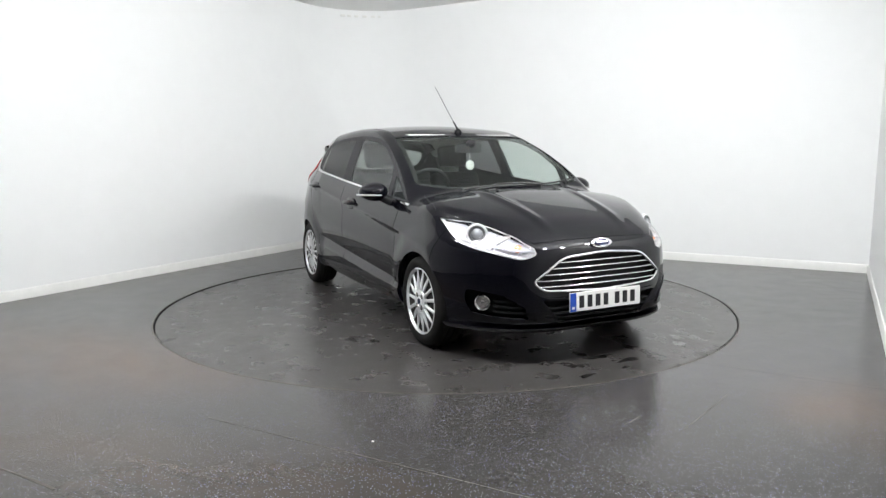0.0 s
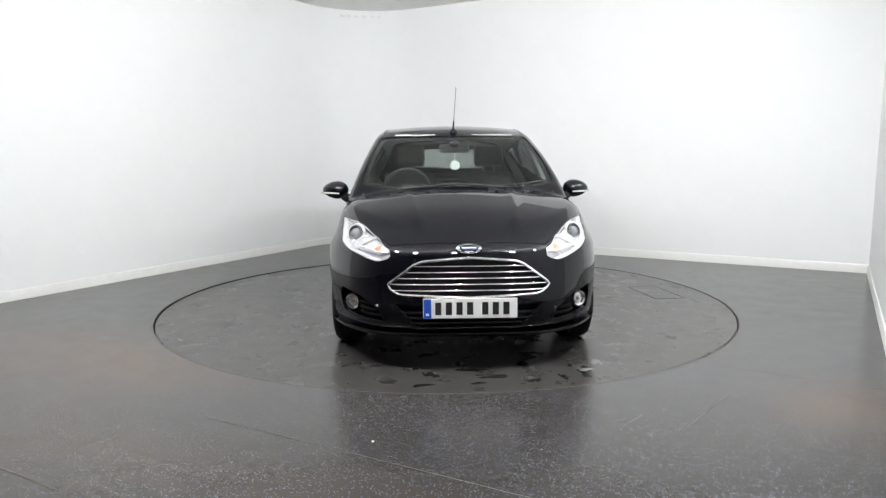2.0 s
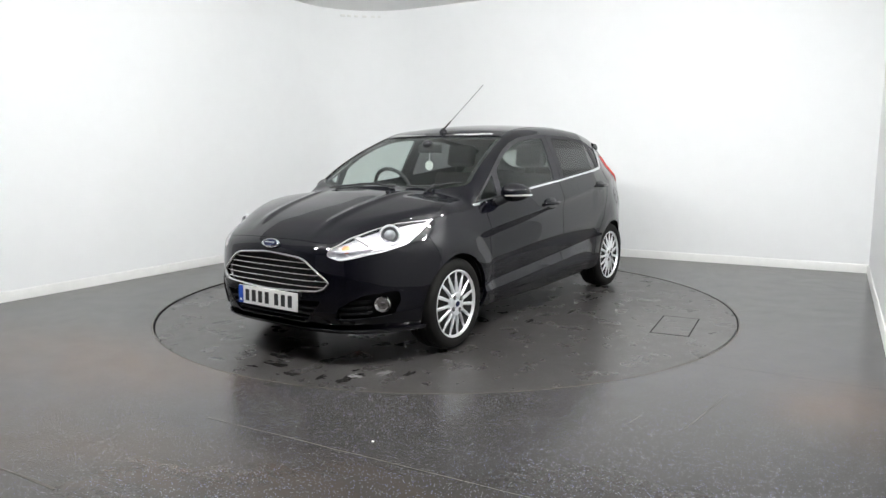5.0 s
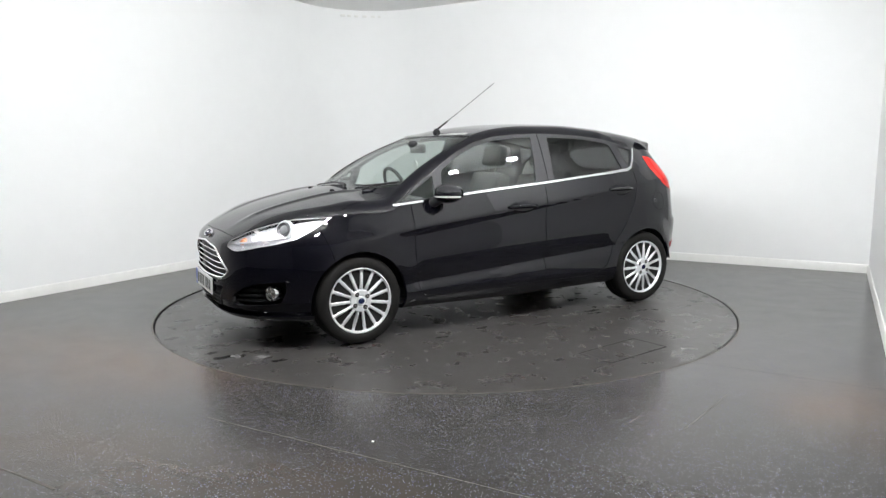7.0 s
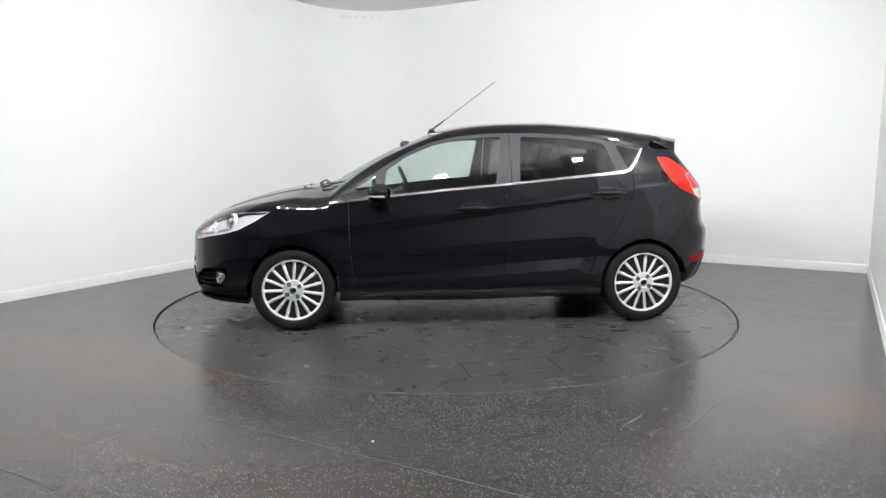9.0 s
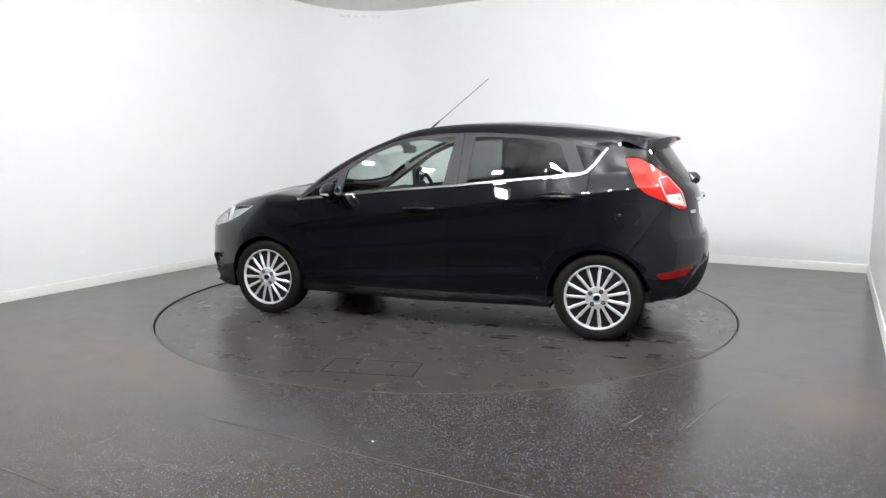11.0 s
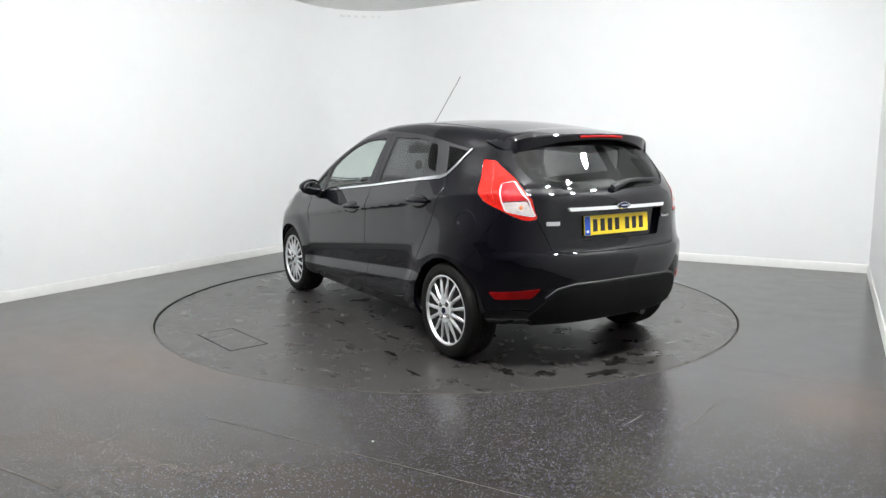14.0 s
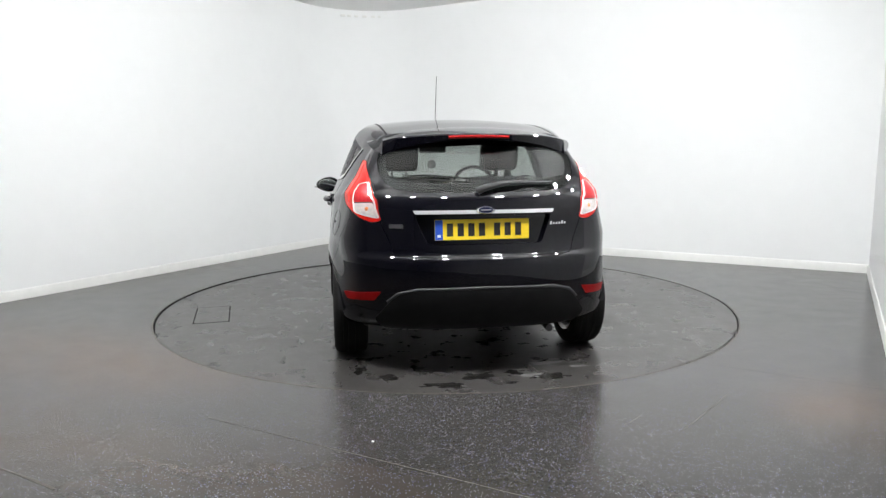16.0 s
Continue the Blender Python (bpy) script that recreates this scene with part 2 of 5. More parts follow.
arc_wall("wall_front", (RIGHT + 0.15, FRONT), (LEFT - 0.15, FRONT), -0.02, HIGH + 0.1, 0.15, BAY_DIM, "unseen wall behind the camera, greyed in place of dimmer light")
SK = [(0, 0.0), (-0.014, 0.0), (-0.014, 0.078), (-0.008, 0.088), (0, 0.09)]
swept("baseboard", far, SK, SKIRT, "low white painted skirting board with dusty top edge")
swept("baseboard_side", [Vector((RIGHT, BACK - 0.014)), Vector((RIGHT, MOUTH_R))], SK, SKIRT, "low white painted skirting board beside the turntable")


def build_ceiling():
    bm = bmesh.new()
    box(bm, (LEFT - 0.15, MOUTH, HIGH), (RIGHT + 0.15, BACK + 0.15, HIGH + 0.12))
    tagged(part("ceiling", bm, CEILING, at=ROOM), "flat off-white studio ceiling", "ceiling", kind="structure")
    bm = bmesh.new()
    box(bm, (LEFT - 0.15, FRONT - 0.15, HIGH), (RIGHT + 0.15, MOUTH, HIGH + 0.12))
    tagged(part("ceiling_bay", bm, BAY_DIM, at=ROOM), "unseen bay ceiling, greyed in place of dimmer light", "ceiling", kind="structure")


build_ceiling()
RING = 2.262
SILL = 0.002                     # the floor stands this much above the disc


def lathe_ring(profile, seg=160):
    """A closed profile of (radius, height) turned about z."""
    bm = bmesh.new()
    rings = [[bm.verts.new((r * math.cos(2 * math.pi * k / seg), r * math.sin(2 * math.pi * k / seg), h)) for r, h in profile] for k in range(seg)]
    for k in range(seg):
        a, b = rings[k], rings[(k + 1) % seg]
        for j in range(len(profile)):
            i = (j + 1) % len(profile)
            bm.faces.new((a[j], a[i], b[i], b[j]))
    bmesh.ops.recalc_face_normals(bm, faces=bm.faces[:])
    return bm


def build_floor():
    bm = bmesh.new()
    seg = 160
    inner, low, outer = [], [], []
    for k in range(seg):
        u = 2 * math.pi * k / seg
        c_, s_ = math.cos(u), math.sin(u)
        inner.append(bm.verts.new((RING * c_, RING * s_, SILL)))
        low.append(bm.verts.new((RING * c_, RING * s_, -0.08)))
        m = 1e9
        for lim, comp in ((RIGHT + 0.2, c_), (-LEFT + 0.2, -c_), (BACK + 0.2, s_), (-FRONT + 0.2, -s_)):
            if comp > 1e-6:
                m = min(m, lim / comp)
        outer.append(bm.verts.new((m * c_, m * s_, SILL)))
    for k in range(seg):
        j = (k + 1) % seg
        bm.faces.new((inner[k], outer[k], outer[j], inner[j]))
        bm.faces.new((low[k], inner[k], inner[j], low[j])).material_index = 1
    # fill the far corners
    for cx, cy in ((LEFT - 0.2, FRONT - 0.2), (RIGHT + 0.2, FRONT - 0.2), (RIGHT + 0.2, BACK + 0.2), (LEFT - 0.2, BACK + 0.2)):
        for k in range(seg):
            a, b = outer[k].co, outer[(k + 1) % seg].co
            if abs(a.x - b.x) > 1e-5 and abs(a.y - b.y) > 1e-5 and (a.x - cx) * (b.x - cx) + (a.y - cy) * (b.y - cy) < 1.0 and abs(a.x - cx) < 1 and abs(b.y - cy) < 1 or (
                    abs(a.x - b.x) > 1e-5 and abs(a.y - b.y) > 1e-5 and abs(b.x - cx) < 1 and abs(a.y - cy) < 1):
                bm.faces.new((outer[k], bm.verts.new((cx, cy, SILL)), outer[(k + 1) % seg]))
    bmesh.ops.recalc_face_normals(bm, faces=bm.faces[:])
    tagged(part("floor", bm, [FLOOR, PIT], at=ROOM), "dark grey speckled vinyl floor with scuffs and brown stains", "floor", kind="structure")
    bm = lathe_ring(((RING, SILL), (RING, SILL + 0.0012), (RING + 0.010, SILL + 0.0012), (RING + 0.010, SILL)))
    tagged(part("trim", bm, SEAM), "thin worn edging round the turntable opening", "trim", kind="structure")
    bm = bmesh.new()
    bmesh.ops.create_circle(bm, cap_ends=True, segments=96, radius=RING + 0.05)
    tagged(part("turntable_pit", bm, PIT, at=pose(0, 0, -0.075)), "dark pit below the turntable's rim gap", "pit", kind="structure")


build_floor()


# ---------------------------------------------------------------- lamps in the ceiling
def build_ceiling_lamp():
    """A small floodlight on a bracket; it hangs below its origin and shines down and along its own x."""
    lamp = new("ceiling_light")
    tilt = pose(0, 0, -0.12, 0, -52)
    bm = box(bmesh.new(), (-0.06, -0.08, -0.022), (0.06, 0.08, 0.022), 0.008)
    bm.transform(tilt)
    part("housing", bm, SKIRT, lamp, "white metal housing")
    bm = box(bmesh.new(), (-0.04, -0.06, -0.028), (0.04, 0.06, -0.0225))
    bm.transform(tilt)
    part("diffuser", bm, LAMP, lamp, "glowing white diffuser")
    for s in (1, -1):
        bm = box(bmesh.new(), (-0.012, s * 0.087 - 0.005, -0.13), (0.012, s * 0.087 + 0.005, -0.004), 0.002)
        part("bracket", bm, SKIRT, lamp)
    return tagged(lamp, "small lit white floodlight on a ceiling bracket", "ceiling light", group="ceiling lights")


def lamp_pose(a, r=3.0):
    """On an arc over the turntable's rim, turned towards its middle."""
    return pose(r * math.cos(radians(a)), r * math.sin(radians(a)), HIGH, 0, 0, a + 180)


LAMPS = [lamp_pose(-146 + 15 * k) for k in range(9)]
first_lamp = build_ceiling_lamp()
first_lamp.matrix_basis = LAMPS[0]
for m in LAMPS[1:]:
    copy_thing(first_lamp, m)


def build_wall_blocks():
    """A short row of small white blocks under the ceiling in the rounded corner."""
    block_group = new("block_row")
    for k, a in enumerate((118, 123, 129, 136, 141, 146)):
        u = radians(a)
        c_ = Vector((LEFT + CORNER, BACK - CORNER))
        bm = box(bmesh.new(), (-0.02 - 0.008 * (k % 3), 0.0, -0.014), (0.02 + 0.008 * (k % 2), 0.016, 0.014), 0.004)
        bm.transform(ROOM @ Matrix.Translation((c_.x + (CORNER - 0.016) * math.cos(u), c_.y + (CORNER - 0.016) * math.sin(u), HIGH - 0.075)) @ pose(0, 0, 0, 0, 0, a - 90))
        part("clip", bm, SKIRT, block_group, "small glossy white block")
    return tagged(block_group, "row of small white blocks on the wall below the ceiling", "cable clips")


build_wall_blocks()
# ---------------------------------------------------------------- the car's outer surface, as a field: below zero inside
# car space: x forwards from the middle of the wheelbase, y to its left, z up from the ground
def curve(points):
    xs = np.array([p[0] for p in points], float)
    ys = np.array([p[1] for p in points], float)
    h, d = np.diff(xs), np.diff(ys) / np.diff(xs)
    m = np.empty_like(xs)
    m[0], m[-1] = d[0], d[-1]
    for i in range(1, len(xs) - 1):
        m[i] = 0 if d[i - 1] * d[i] <= 0 else 2 * d[i - 1] * d[i] / (d[i - 1] + d[i])

    def at(x):
        x = np.clip(x, xs[0], xs[-1])
        i = np.clip(np.searchsorted(xs, x) - 1, 0, len(xs) - 2)
        s = (x - xs[i]) / h[i]
        return (ys[i] * (1 + 2 * s) * (1 - s) ** 2 + ys[i + 1] * s * s * (3 - 2 * s)
                + h[i] * (m[i] * s * (1 - s) ** 2 + m[i + 1] * s * s * (s - 1)))
    return at


top_line = curve([(-2.1, 1.27), (-1.7, 1.325), (-1.58, 1.347), (-1.34, 1.384), (-1.1, 1.418), (-0.866, 1.441), (-0.54, 1.456),
                  (-0.4, 1.455), (-0.17, 1.446), (0.06, 1.421), (0.21, 1.385), (0.3, 1.352), (0.51, 1.267), (0.737, 1.156),
                  (0.9, 1.066), (1.0, 1.012), (1.05, 1.0), (1.14, 0.983), (1.28, 0.962), (1.41, 0.935), (1.63, 0.88),
                  (1.86, 0.795), (1.95, 0.75), (2.05, 0.69)])
crown = curve([(-2.1, 0.07), (-1.5, 0.07), (-0.5, 0.055), (0.1, 0.045), (0.3, 0.04), (0.5, 0.038), (0.7, 0.044), (0.9, 0.07), (1.0, 0.085),
               (1.1, 0.075), (1.25, 0.05), (1.6, 0.042), (2.05, 0.045)])
belt_line = curve([(-2.0, 1.12), (-1.1, 1.07), (-0.67, 1.034), (-0.26, 0.994), (0.14, 0.962), (0.45, 0.932), (0.84, 0.892), (1.0, 0.878), (2.05, 0.80)])
half_width = curve([(-2.1, 0.62), (-1.7, 0.735), (-1.55, 0.783), (-1.4, 0.82), (-1.2, 0.842), (-0.8, 0.848), (0.3, 0.845), (0.9, 0.84), (1.3, 0.836), (1.7, 0.82), (2.1, 0.79)])
lean = curve([(-2.0, 0.50), (-1.6, 0.47), (-1.2, 0.46), (-0.5, 0.445), (0.2, 0.435), (0.8, 0.42), (1.2, 0.6), (2.0, 0.6)])
nose = curve([(0.1, 1.93), (0.18, 1.97), (0.25, 2.005), (0.32, 2.03), (0.4, 2.036), (0.5, 2.034), (0.6, 2.03), (0.66, 2.022), (0.70, 2.0),
              (0.74, 1.955), (0.8, 1.87), (1.5, 1.0)])
nose_sweep = curve([(0.1, 0.60), (0.5, 0.58), (0.65, 0.62), (0.8, 0.7), (1.5, 0.7)])
tail = curve([(0.1, 1.70), (0.2, 1.80), (0.28, 1.85), (0.38, 1.895), (0.5, 1.92), (0.6, 1.925), (0.65, 1.915), (0.69, 1.885), (0.75, 1.872), (0.9, 1.858),
              (0.97, 1.842), (1.03, 1.80), (1.27, 1.635), (1.35, 1.59), (1.6, 1.45)])
tail_sweep = curve([(0.1, 0.4), (0.6, 0.36), (0.7, 0.33), (1.0, 0.33), (1.2, 0.40), (1.3, 0.46), (1.6, 0.5)])
WHEEL_X, HUB_Z = 1.2445, 0.282


def side(x, z):
    """Half the car's width at a place seen from the side."""
    zb = belt_line(x)
    zs = 0.826 - 0.114 * x - np.where(x > 0.9, (x - 0.9) * 0.02, 0)
    w = half_width(x)
    mid = np.clip((1.05 - np.abs(x)) / 0.25, 0, 1)       # the doors' stretch, where the lower crease runs
    zl = 0.425 - 0.066 * x
    dip = 0.008 + 0.028 * mid
    total = 0
    for dz in (-0.010, -0.005, 0, 0.005, 0.010):
        q = z + dz
        y = np.where(q < 0.27, w - 0.022 - (0.27 - q) * 0.45, w - 0.022 + (q - 0.27) / 0.035 * 0.010)
        y = np.where(q >= 0.305, w - dip + (dip - 0.012) * np.clip((zl - q) / 0.055, 0, 1), y)
        u = np.clip((zs - q) / (zs - zl), 0, 1)           # hollow under the shoulder crease, fuller in mid door, in again to the lower crease
        full, tuck = np.clip((u - 0.12) / 0.5, 0, 1), np.clip((u - 0.55) / 0.45, 0, 1)
        hollow = 0.40 * (1 - np.exp(-u / 0.07)) - 0.34 * full * full * (3 - 2 * full) + 0.94 * tuck * tuck
        y = np.where(q >= zl, w - 0.002 - (dip - 0.002) * hollow, y)
        y = np.where((q >= zs) & (q < zb), w - 0.002 - 0.058 * ((q - zs) / np.maximum(zb - zs, 0.02)), y)
        y = np.where(q >= zb, w - 0.06 - (q - zb) * lean(x) * (0.8 + 0.54 * (q - zb)), y)
        total = total + y
    y = total / 5 - np.clip((-x - 0.9) / 0.5, 0, 1) * np.clip((z - 0.76) * 0.22, 0, 0.11)   # the tail narrows upwards
    for wx in (WHEEL_X, -WHEEL_X):
        r = np.hypot(x - wx, (z - HUB_Z))
        s = np.clip((0.50 - r) / 0.15, 0, 1)
        y = y + 0.016 * s * s * (3 - 2 * s)
    return y


def smax(a, b, k):
    h = np.maximum(k - np.abs(a - b), 0) / k
    return np.maximum(a, b) + h * h * k * 0.25


def field(p):
    x, y, z = p[..., 0], np.abs(p[..., 1]), p[..., 2]
    e = 0.01
    slope = (top_line(x + e) - top_line(x - e)) / (2 * e)
    rib = 0.010 * np.exp(-((y - 0.30 - 0.10 * (1.6 - x)) / 0.035) ** 2) * np.clip((x - 1.05) / 0.1, 0, 1) * np.clip((1.95 - x) / 0.2, 0, 1)
    f_top = (z - (top_line(x) - crown(x) * (y / 0.7) ** 2 + rib)) / np.sqrt(1 + slope ** 2)
    f_side = y - side(x, z)
    g = (tail(z + e) - tail(z - e)) / (2 * e)
    f_rear = (-x - (tail(z) - tail_sweep(z) * (y / 0.85) ** 3)) / np.sqrt(1 + g ** 2)
    g = (nose(z + e) - nose(z - e)) / (2 * e)
    f_front = (x - (nose(z) - nose_sweep(z) * (y / 0.85) ** 4)) / np.sqrt(1 + np.minimum(g ** 2, 1.0))
    f = smax(f_top, f_side, 0.06 + 0.02 * np.clip((x - 0.95) / 0.3, 0, 1))
    f = smax(f, f_rear, 0.06)
    f = smax(f, f_front, 0.05)
    return smax(f, 0.175 + 0.02 * np.abs(x) + 0.05 * np.clip((-x - 1.36) / 0.22, 0, 1) - z, 0.05)


def normals(p, e=0.006):
    g = np.stack([field(p + np.eye(3)[i] * e) - field(p - np.eye(3)[i] * e) for i in range(3)], -1)
    return g / np.maximum(np.linalg.norm(g, axis=-1, keepdims=True), 1e-9)


def to_surface(start, way, reach=3.0):
    """Where rays from inside the car leave it."""
    lo, hi = np.zeros(len(start)), np.full(len(start), reach)
    for _ in range(34):
        mid = (lo + hi) / 2
        inside = field(start + way * mid[:, None]) < 0
        lo, hi = np.where(inside, mid, lo), np.where(inside, hi, mid)
    return start + way * lo[:, None]


def body_grid(nx=190, ny=64, nz=84):
    """A closed box of quads, drawn out onto the car's surface."""
    index, box, faces = {}, [], []

    def vert(i, j, k):
        if (i, j, k) not in index:
            index[i, j, k] = len(box)
            box.append((i / nx * 2 - 1, j / ny * 2 - 1, k / nz * 2 - 1))
        return index[i, j, k]
    for i in range(nx):
        for j in range(ny):
            for k, turn in ((0, 1), (nz, 0)):
                q = [vert(i, j, k), vert(i + 1, j, k), vert(i + 1, j + 1, k), vert(i, j + 1, k)]
                faces.append(q[::-1] if turn else q)
        for k in range(nz):
            for j, turn in ((0, 0), (ny, 1)):
                q = [vert(i, j, k), vert(i + 1, j, k), vert(i + 1, j, k + 1), vert(i, j, k + 1)]
                faces.append(q[::-1] if turn else q)
    for j in range(ny):
        for k in range(nz):
            for i, turn in ((0, 1), (nx, 0)):
                q = [vert(i, j, k), vert(i, j + 1, k), vert(i, j + 1, k + 1), vert(i, j, k + 1)]
                faces.append(q[::-1] if turn else q)
    b = np.array(box)
    anchor = np.stack([b[:, 0] * 1.45, b[:, 1] * 0.30, 0.62 + b[:, 2] * 0.12], 1)
    outer = np.stack([b[:, 0] * 2.25, b[:, 1] * 1.1, 0.75 + b[:, 2] * 0.95], 1)
    way = outer - anchor
    way /= np.linalg.norm(way, axis=1, keepdims=True)
    return to_surface(anchor, way), faces
# ---------------------------------------------------------------- cutting the body into panels
def solid(verts, faces):
    me = bpy.data.meshes.new("solid")
    me.from_pydata([tuple(v) for v in verts], [], faces)
    me.update()
    return me


def prism(outline, axis, lo, hi):
    """A closed prism: the outline seen along an axis ('x': y, z; 'y': x, z; 'z': x, y), from lo to hi on it."""
    def at(p, d):
        return (d, p[0], p[1]) if axis == "x" else (p[0], d, p[1]) if axis == "y" else (p[0], p[1], d)
    bm = bmesh.new()
    a = [bm.verts.new(at(p, lo)) for p in outline]
    b = [bm.verts.new(at(p, hi)) for p in outline]
    bm.faces.new(a)
    bm.faces.new(b)
    for i in range(len(a)):
        j = (i + 1) % len(a)
        bm.faces.new((a[i], a[j], b[j], b[i]))
    bmesh.ops.recalc_face_normals(bm, faces=bm.faces[:])
    bmesh.ops.triangulate(bm, faces=[f for f in bm.faces if len(f.verts) > 4])
    me = bpy.data.meshes.new("prism")
    bm.to_mesh(me)
    bm.free()
    return me


def grown(outline, d):
    """The outline moved outwards by d."""
    n = len(outline)
    area = sum(outline[i][0] * outline[(i + 1) % n][1] - outline[(i + 1) % n][0] * outline[i][1] for i in range(n))
    s = 1 if area > 0 else -1
    out = []
    for i in range(n):
        a, b = Vector(outline[i - 1][:2]), Vector(outline[(i + 1) % n][:2])
        t = (b - a)
        if t.length < 1e-7:
            out.append(Vector(outline[i][:2]))
            continue
        t.normalize()
        out.append(Vector(outline[i][:2]) + Vector((t.y, -t.x)) * d * s)
    return out


def cut(me, tool, how="DIFFERENCE"):
    a, b = bpy.data.objects.new("a", me), bpy.data.objects.new("b", tool)
    scene.collection.objects.link(a)
    scene.collection.objects.link(b)
    mod = a.modifiers.new("cut", "BOOLEAN")
    mod.object, mod.operation, mod.solver = b, how, "MANIFOLD"
    deps = bpy.context.evaluated_depsgraph_get()
    out = bpy.data.meshes.new_from_object(a.evaluated_get(deps))
    bpy.data.objects.remove(a)
    bpy.data.objects.remove(b)
    return out


def flipped(me):
    """The same panel for the car's other side."""
    bm = bmesh.new()
    bm.from_mesh(me)
    for v in bm.verts:
        v.co.y = -v.co.y
    bmesh.ops.reverse_faces(bm, faces=bm.faces[:])
    out = bpy.data.meshes.new("flipped")
    bm.to_mesh(out)
    bm.free()
    return out


def finish(name, me, mat, parent, label="", limit=0.72, inner=None):
    """A cut panel as a part, shaded by the body's own curvature."""
    me.name = name
    me.materials.clear()
    me.materials.append(mat)
    if inner:
        me.materials.append(inner)
    n, nf = len(me.vertices), len(me.polygons)
    co = np.empty(n * 3)
    me.vertices.foreach_get("co", co)
    grad = normals(co.reshape(n, 3))
    faces = np.empty(nf * 3)
    me.polygons.foreach_get("normal", faces)
    faces = faces.reshape(-1, 3)
    totals = np.empty(nf, int)
    me.polygons.foreach_get("loop_total", totals)
    of_loop = np.repeat(np.arange(nf), totals)
    verts = np.empty(len(me.loops), int)
    me.loops.foreach_get("vertex_index", verts)
    g, f = grad[verts], faces[of_loop]
    dot = (g * f).sum(1)
    use = np.where((dot > limit)[:, None], g, np.where((dot < -limit)[:, None], -g, f))
    if inner:
        slot = np.zeros(nf, int)
        worst = np.zeros(nf)
        np.minimum.at(worst, of_loop, dot)
        slot[worst < -0.4] = 1
        me.polygons.foreach_set("material_index", slot)
    else:
        me.polygons.foreach_set("material_index", np.zeros(nf, int))
    me.polygons.foreach_set("use_smooth", [True] * nf)
    me.normals_split_custom_set(use.tolist())
    ob = new(name, me)
    ob.parent = parent
    if label:
        ob["label"] = label
    return ob


car = new("hatchback_car")
tagged(car, "glossy black five-door hatchback parked on the turntable", "car")
GRID, FACES = body_grid()
GRAD = normals(GRID)


def layer(out, into):
    """A thin sheet that follows the body, between two depths."""
    return cut(solid(GRID + GRAD * out, FACES), solid(GRID + GRAD * into, FACES))


SHELL = layer(0.0, -0.026)
GLAZING = layer(-0.005, -0.010)
COVER = layer(0.0, -0.004)
RAISED = layer(0.005, -0.006)
DEEP = layer(-0.048, -0.054)
LIP = layer(0.028, -0.004)


def split(me, tool_outline, axis, lo, hi, gap=0.0035):
    """Cuts a panel out: the panel, and what is left with a gap round it."""
    piece = cut(me.copy(), prism(grown(tool_outline, -gap / 2), axis, lo, hi), "INTERSECT")
    return piece, cut(me, prism(grown(tool_outline, gap / 2), axis, lo, hi))


def only(me, outline, axis, lo, hi):
    return cut(me.copy(), prism(outline, axis, lo, hi), "INTERSECT")


def both_ways(points):
    """An outline drawn on the left half, completed by its mirror image (first coordinate changes its sign)."""
    return points + [(-p[0], *p[1:]) for p in reversed(points) if abs(p[0]) > 1e-6]


def both_ways_y(points):
    return points + [(p[0], -p[1]) for p in reversed(points) if abs(p[1]) > 1e-6]


# ---------------------------------------------------------------- outlines of panels and openings
circle = [(math.cos(2 * math.pi * k / 64), math.sin(2 * math.pi * k / 64)) for k in range(64)]
BELT = [(0.985, 0.884), (0.84, 0.897), (0.45, 0.938), (0.137, 0.967), (-0.26, 0.999), (-0.664, 1.038), (-1.10, 1.074)]
DLO = BELT + [(-1.15, 1.092), (-1.20, 1.145), (-1.268, 1.245), (-1.14, 1.271), (-1.04, 1.294), (-0.9, 1.322), (-0.7, 1.345), (-0.49, 1.358), (-0.29, 1.362),
              (-0.086, 1.355), (0.117, 1.335), (0.276, 1.297), (0.437, 1.230), (0.563, 1.158), (0.654, 1.10)]
FRONT_PANE = rounded([(0.615, 0.935), (0.137, 0.982), (-0.178, 1.006), (-0.228, 1.332), (-0.084, 1.328), (0.119, 1.307), (0.28, 1.267), (0.44, 1.20), (0.585, 1.105)], 0.02)
QUARTER_PANE = rounded([(0.93, 0.905), (0.66, 1.072), (0.672, 0.927)], 0.012)
REAR_PANE = rounded([(-0.345, 1.021), (-0.664, 1.052), (-1.048, 1.087), (-0.968, 1.275), (-0.885, 1.296), (-0.69, 1.320), (-0.37, 1.333)], 0.02)
SMALL_PANE = rounded([(-1.138, 1.098), (-1.062, 1.268), (-1.236, 1.234), (-1.185, 1.152)], 0.012)
FRONT_DOOR = rounded([(0.857, 0.96), (0.852, 0.73), (0.848, 0.534), (0.818, 0.32), (0.772, 0.268, 0.05), (-0.231, 0.276), (-0.225, 0.714), (-0.247, 0.967), (-0.25, 1.05), (0.45, 1.0)], 0.01)
REAR_DOOR = rounded([(-0.25, 1.05), (-0.247, 0.967), (-0.225, 0.714), (-0.231, 0.276), (-0.63, 0.276), (-0.745, 0.292, 0.05), (-0.83, 0.345, 0.04), (-0.90, 0.505), (-1.022, 0.663),
                     (-1.124, 0.841), (-1.164, 0.98), (-1.170, 1.11), (-0.8, 1.09)], 0.01)
HEADLIGHT = rounded([(1.385, 0.832), (1.612, 0.819), (1.721, 0.793), (1.862, 0.745), (1.962, 0.690), (1.985, 0.650), (1.950, 0.622), (1.837, 0.654), (1.743, 0.672), (1.623, 0.702), (1.509, 0.758)], 0.02)
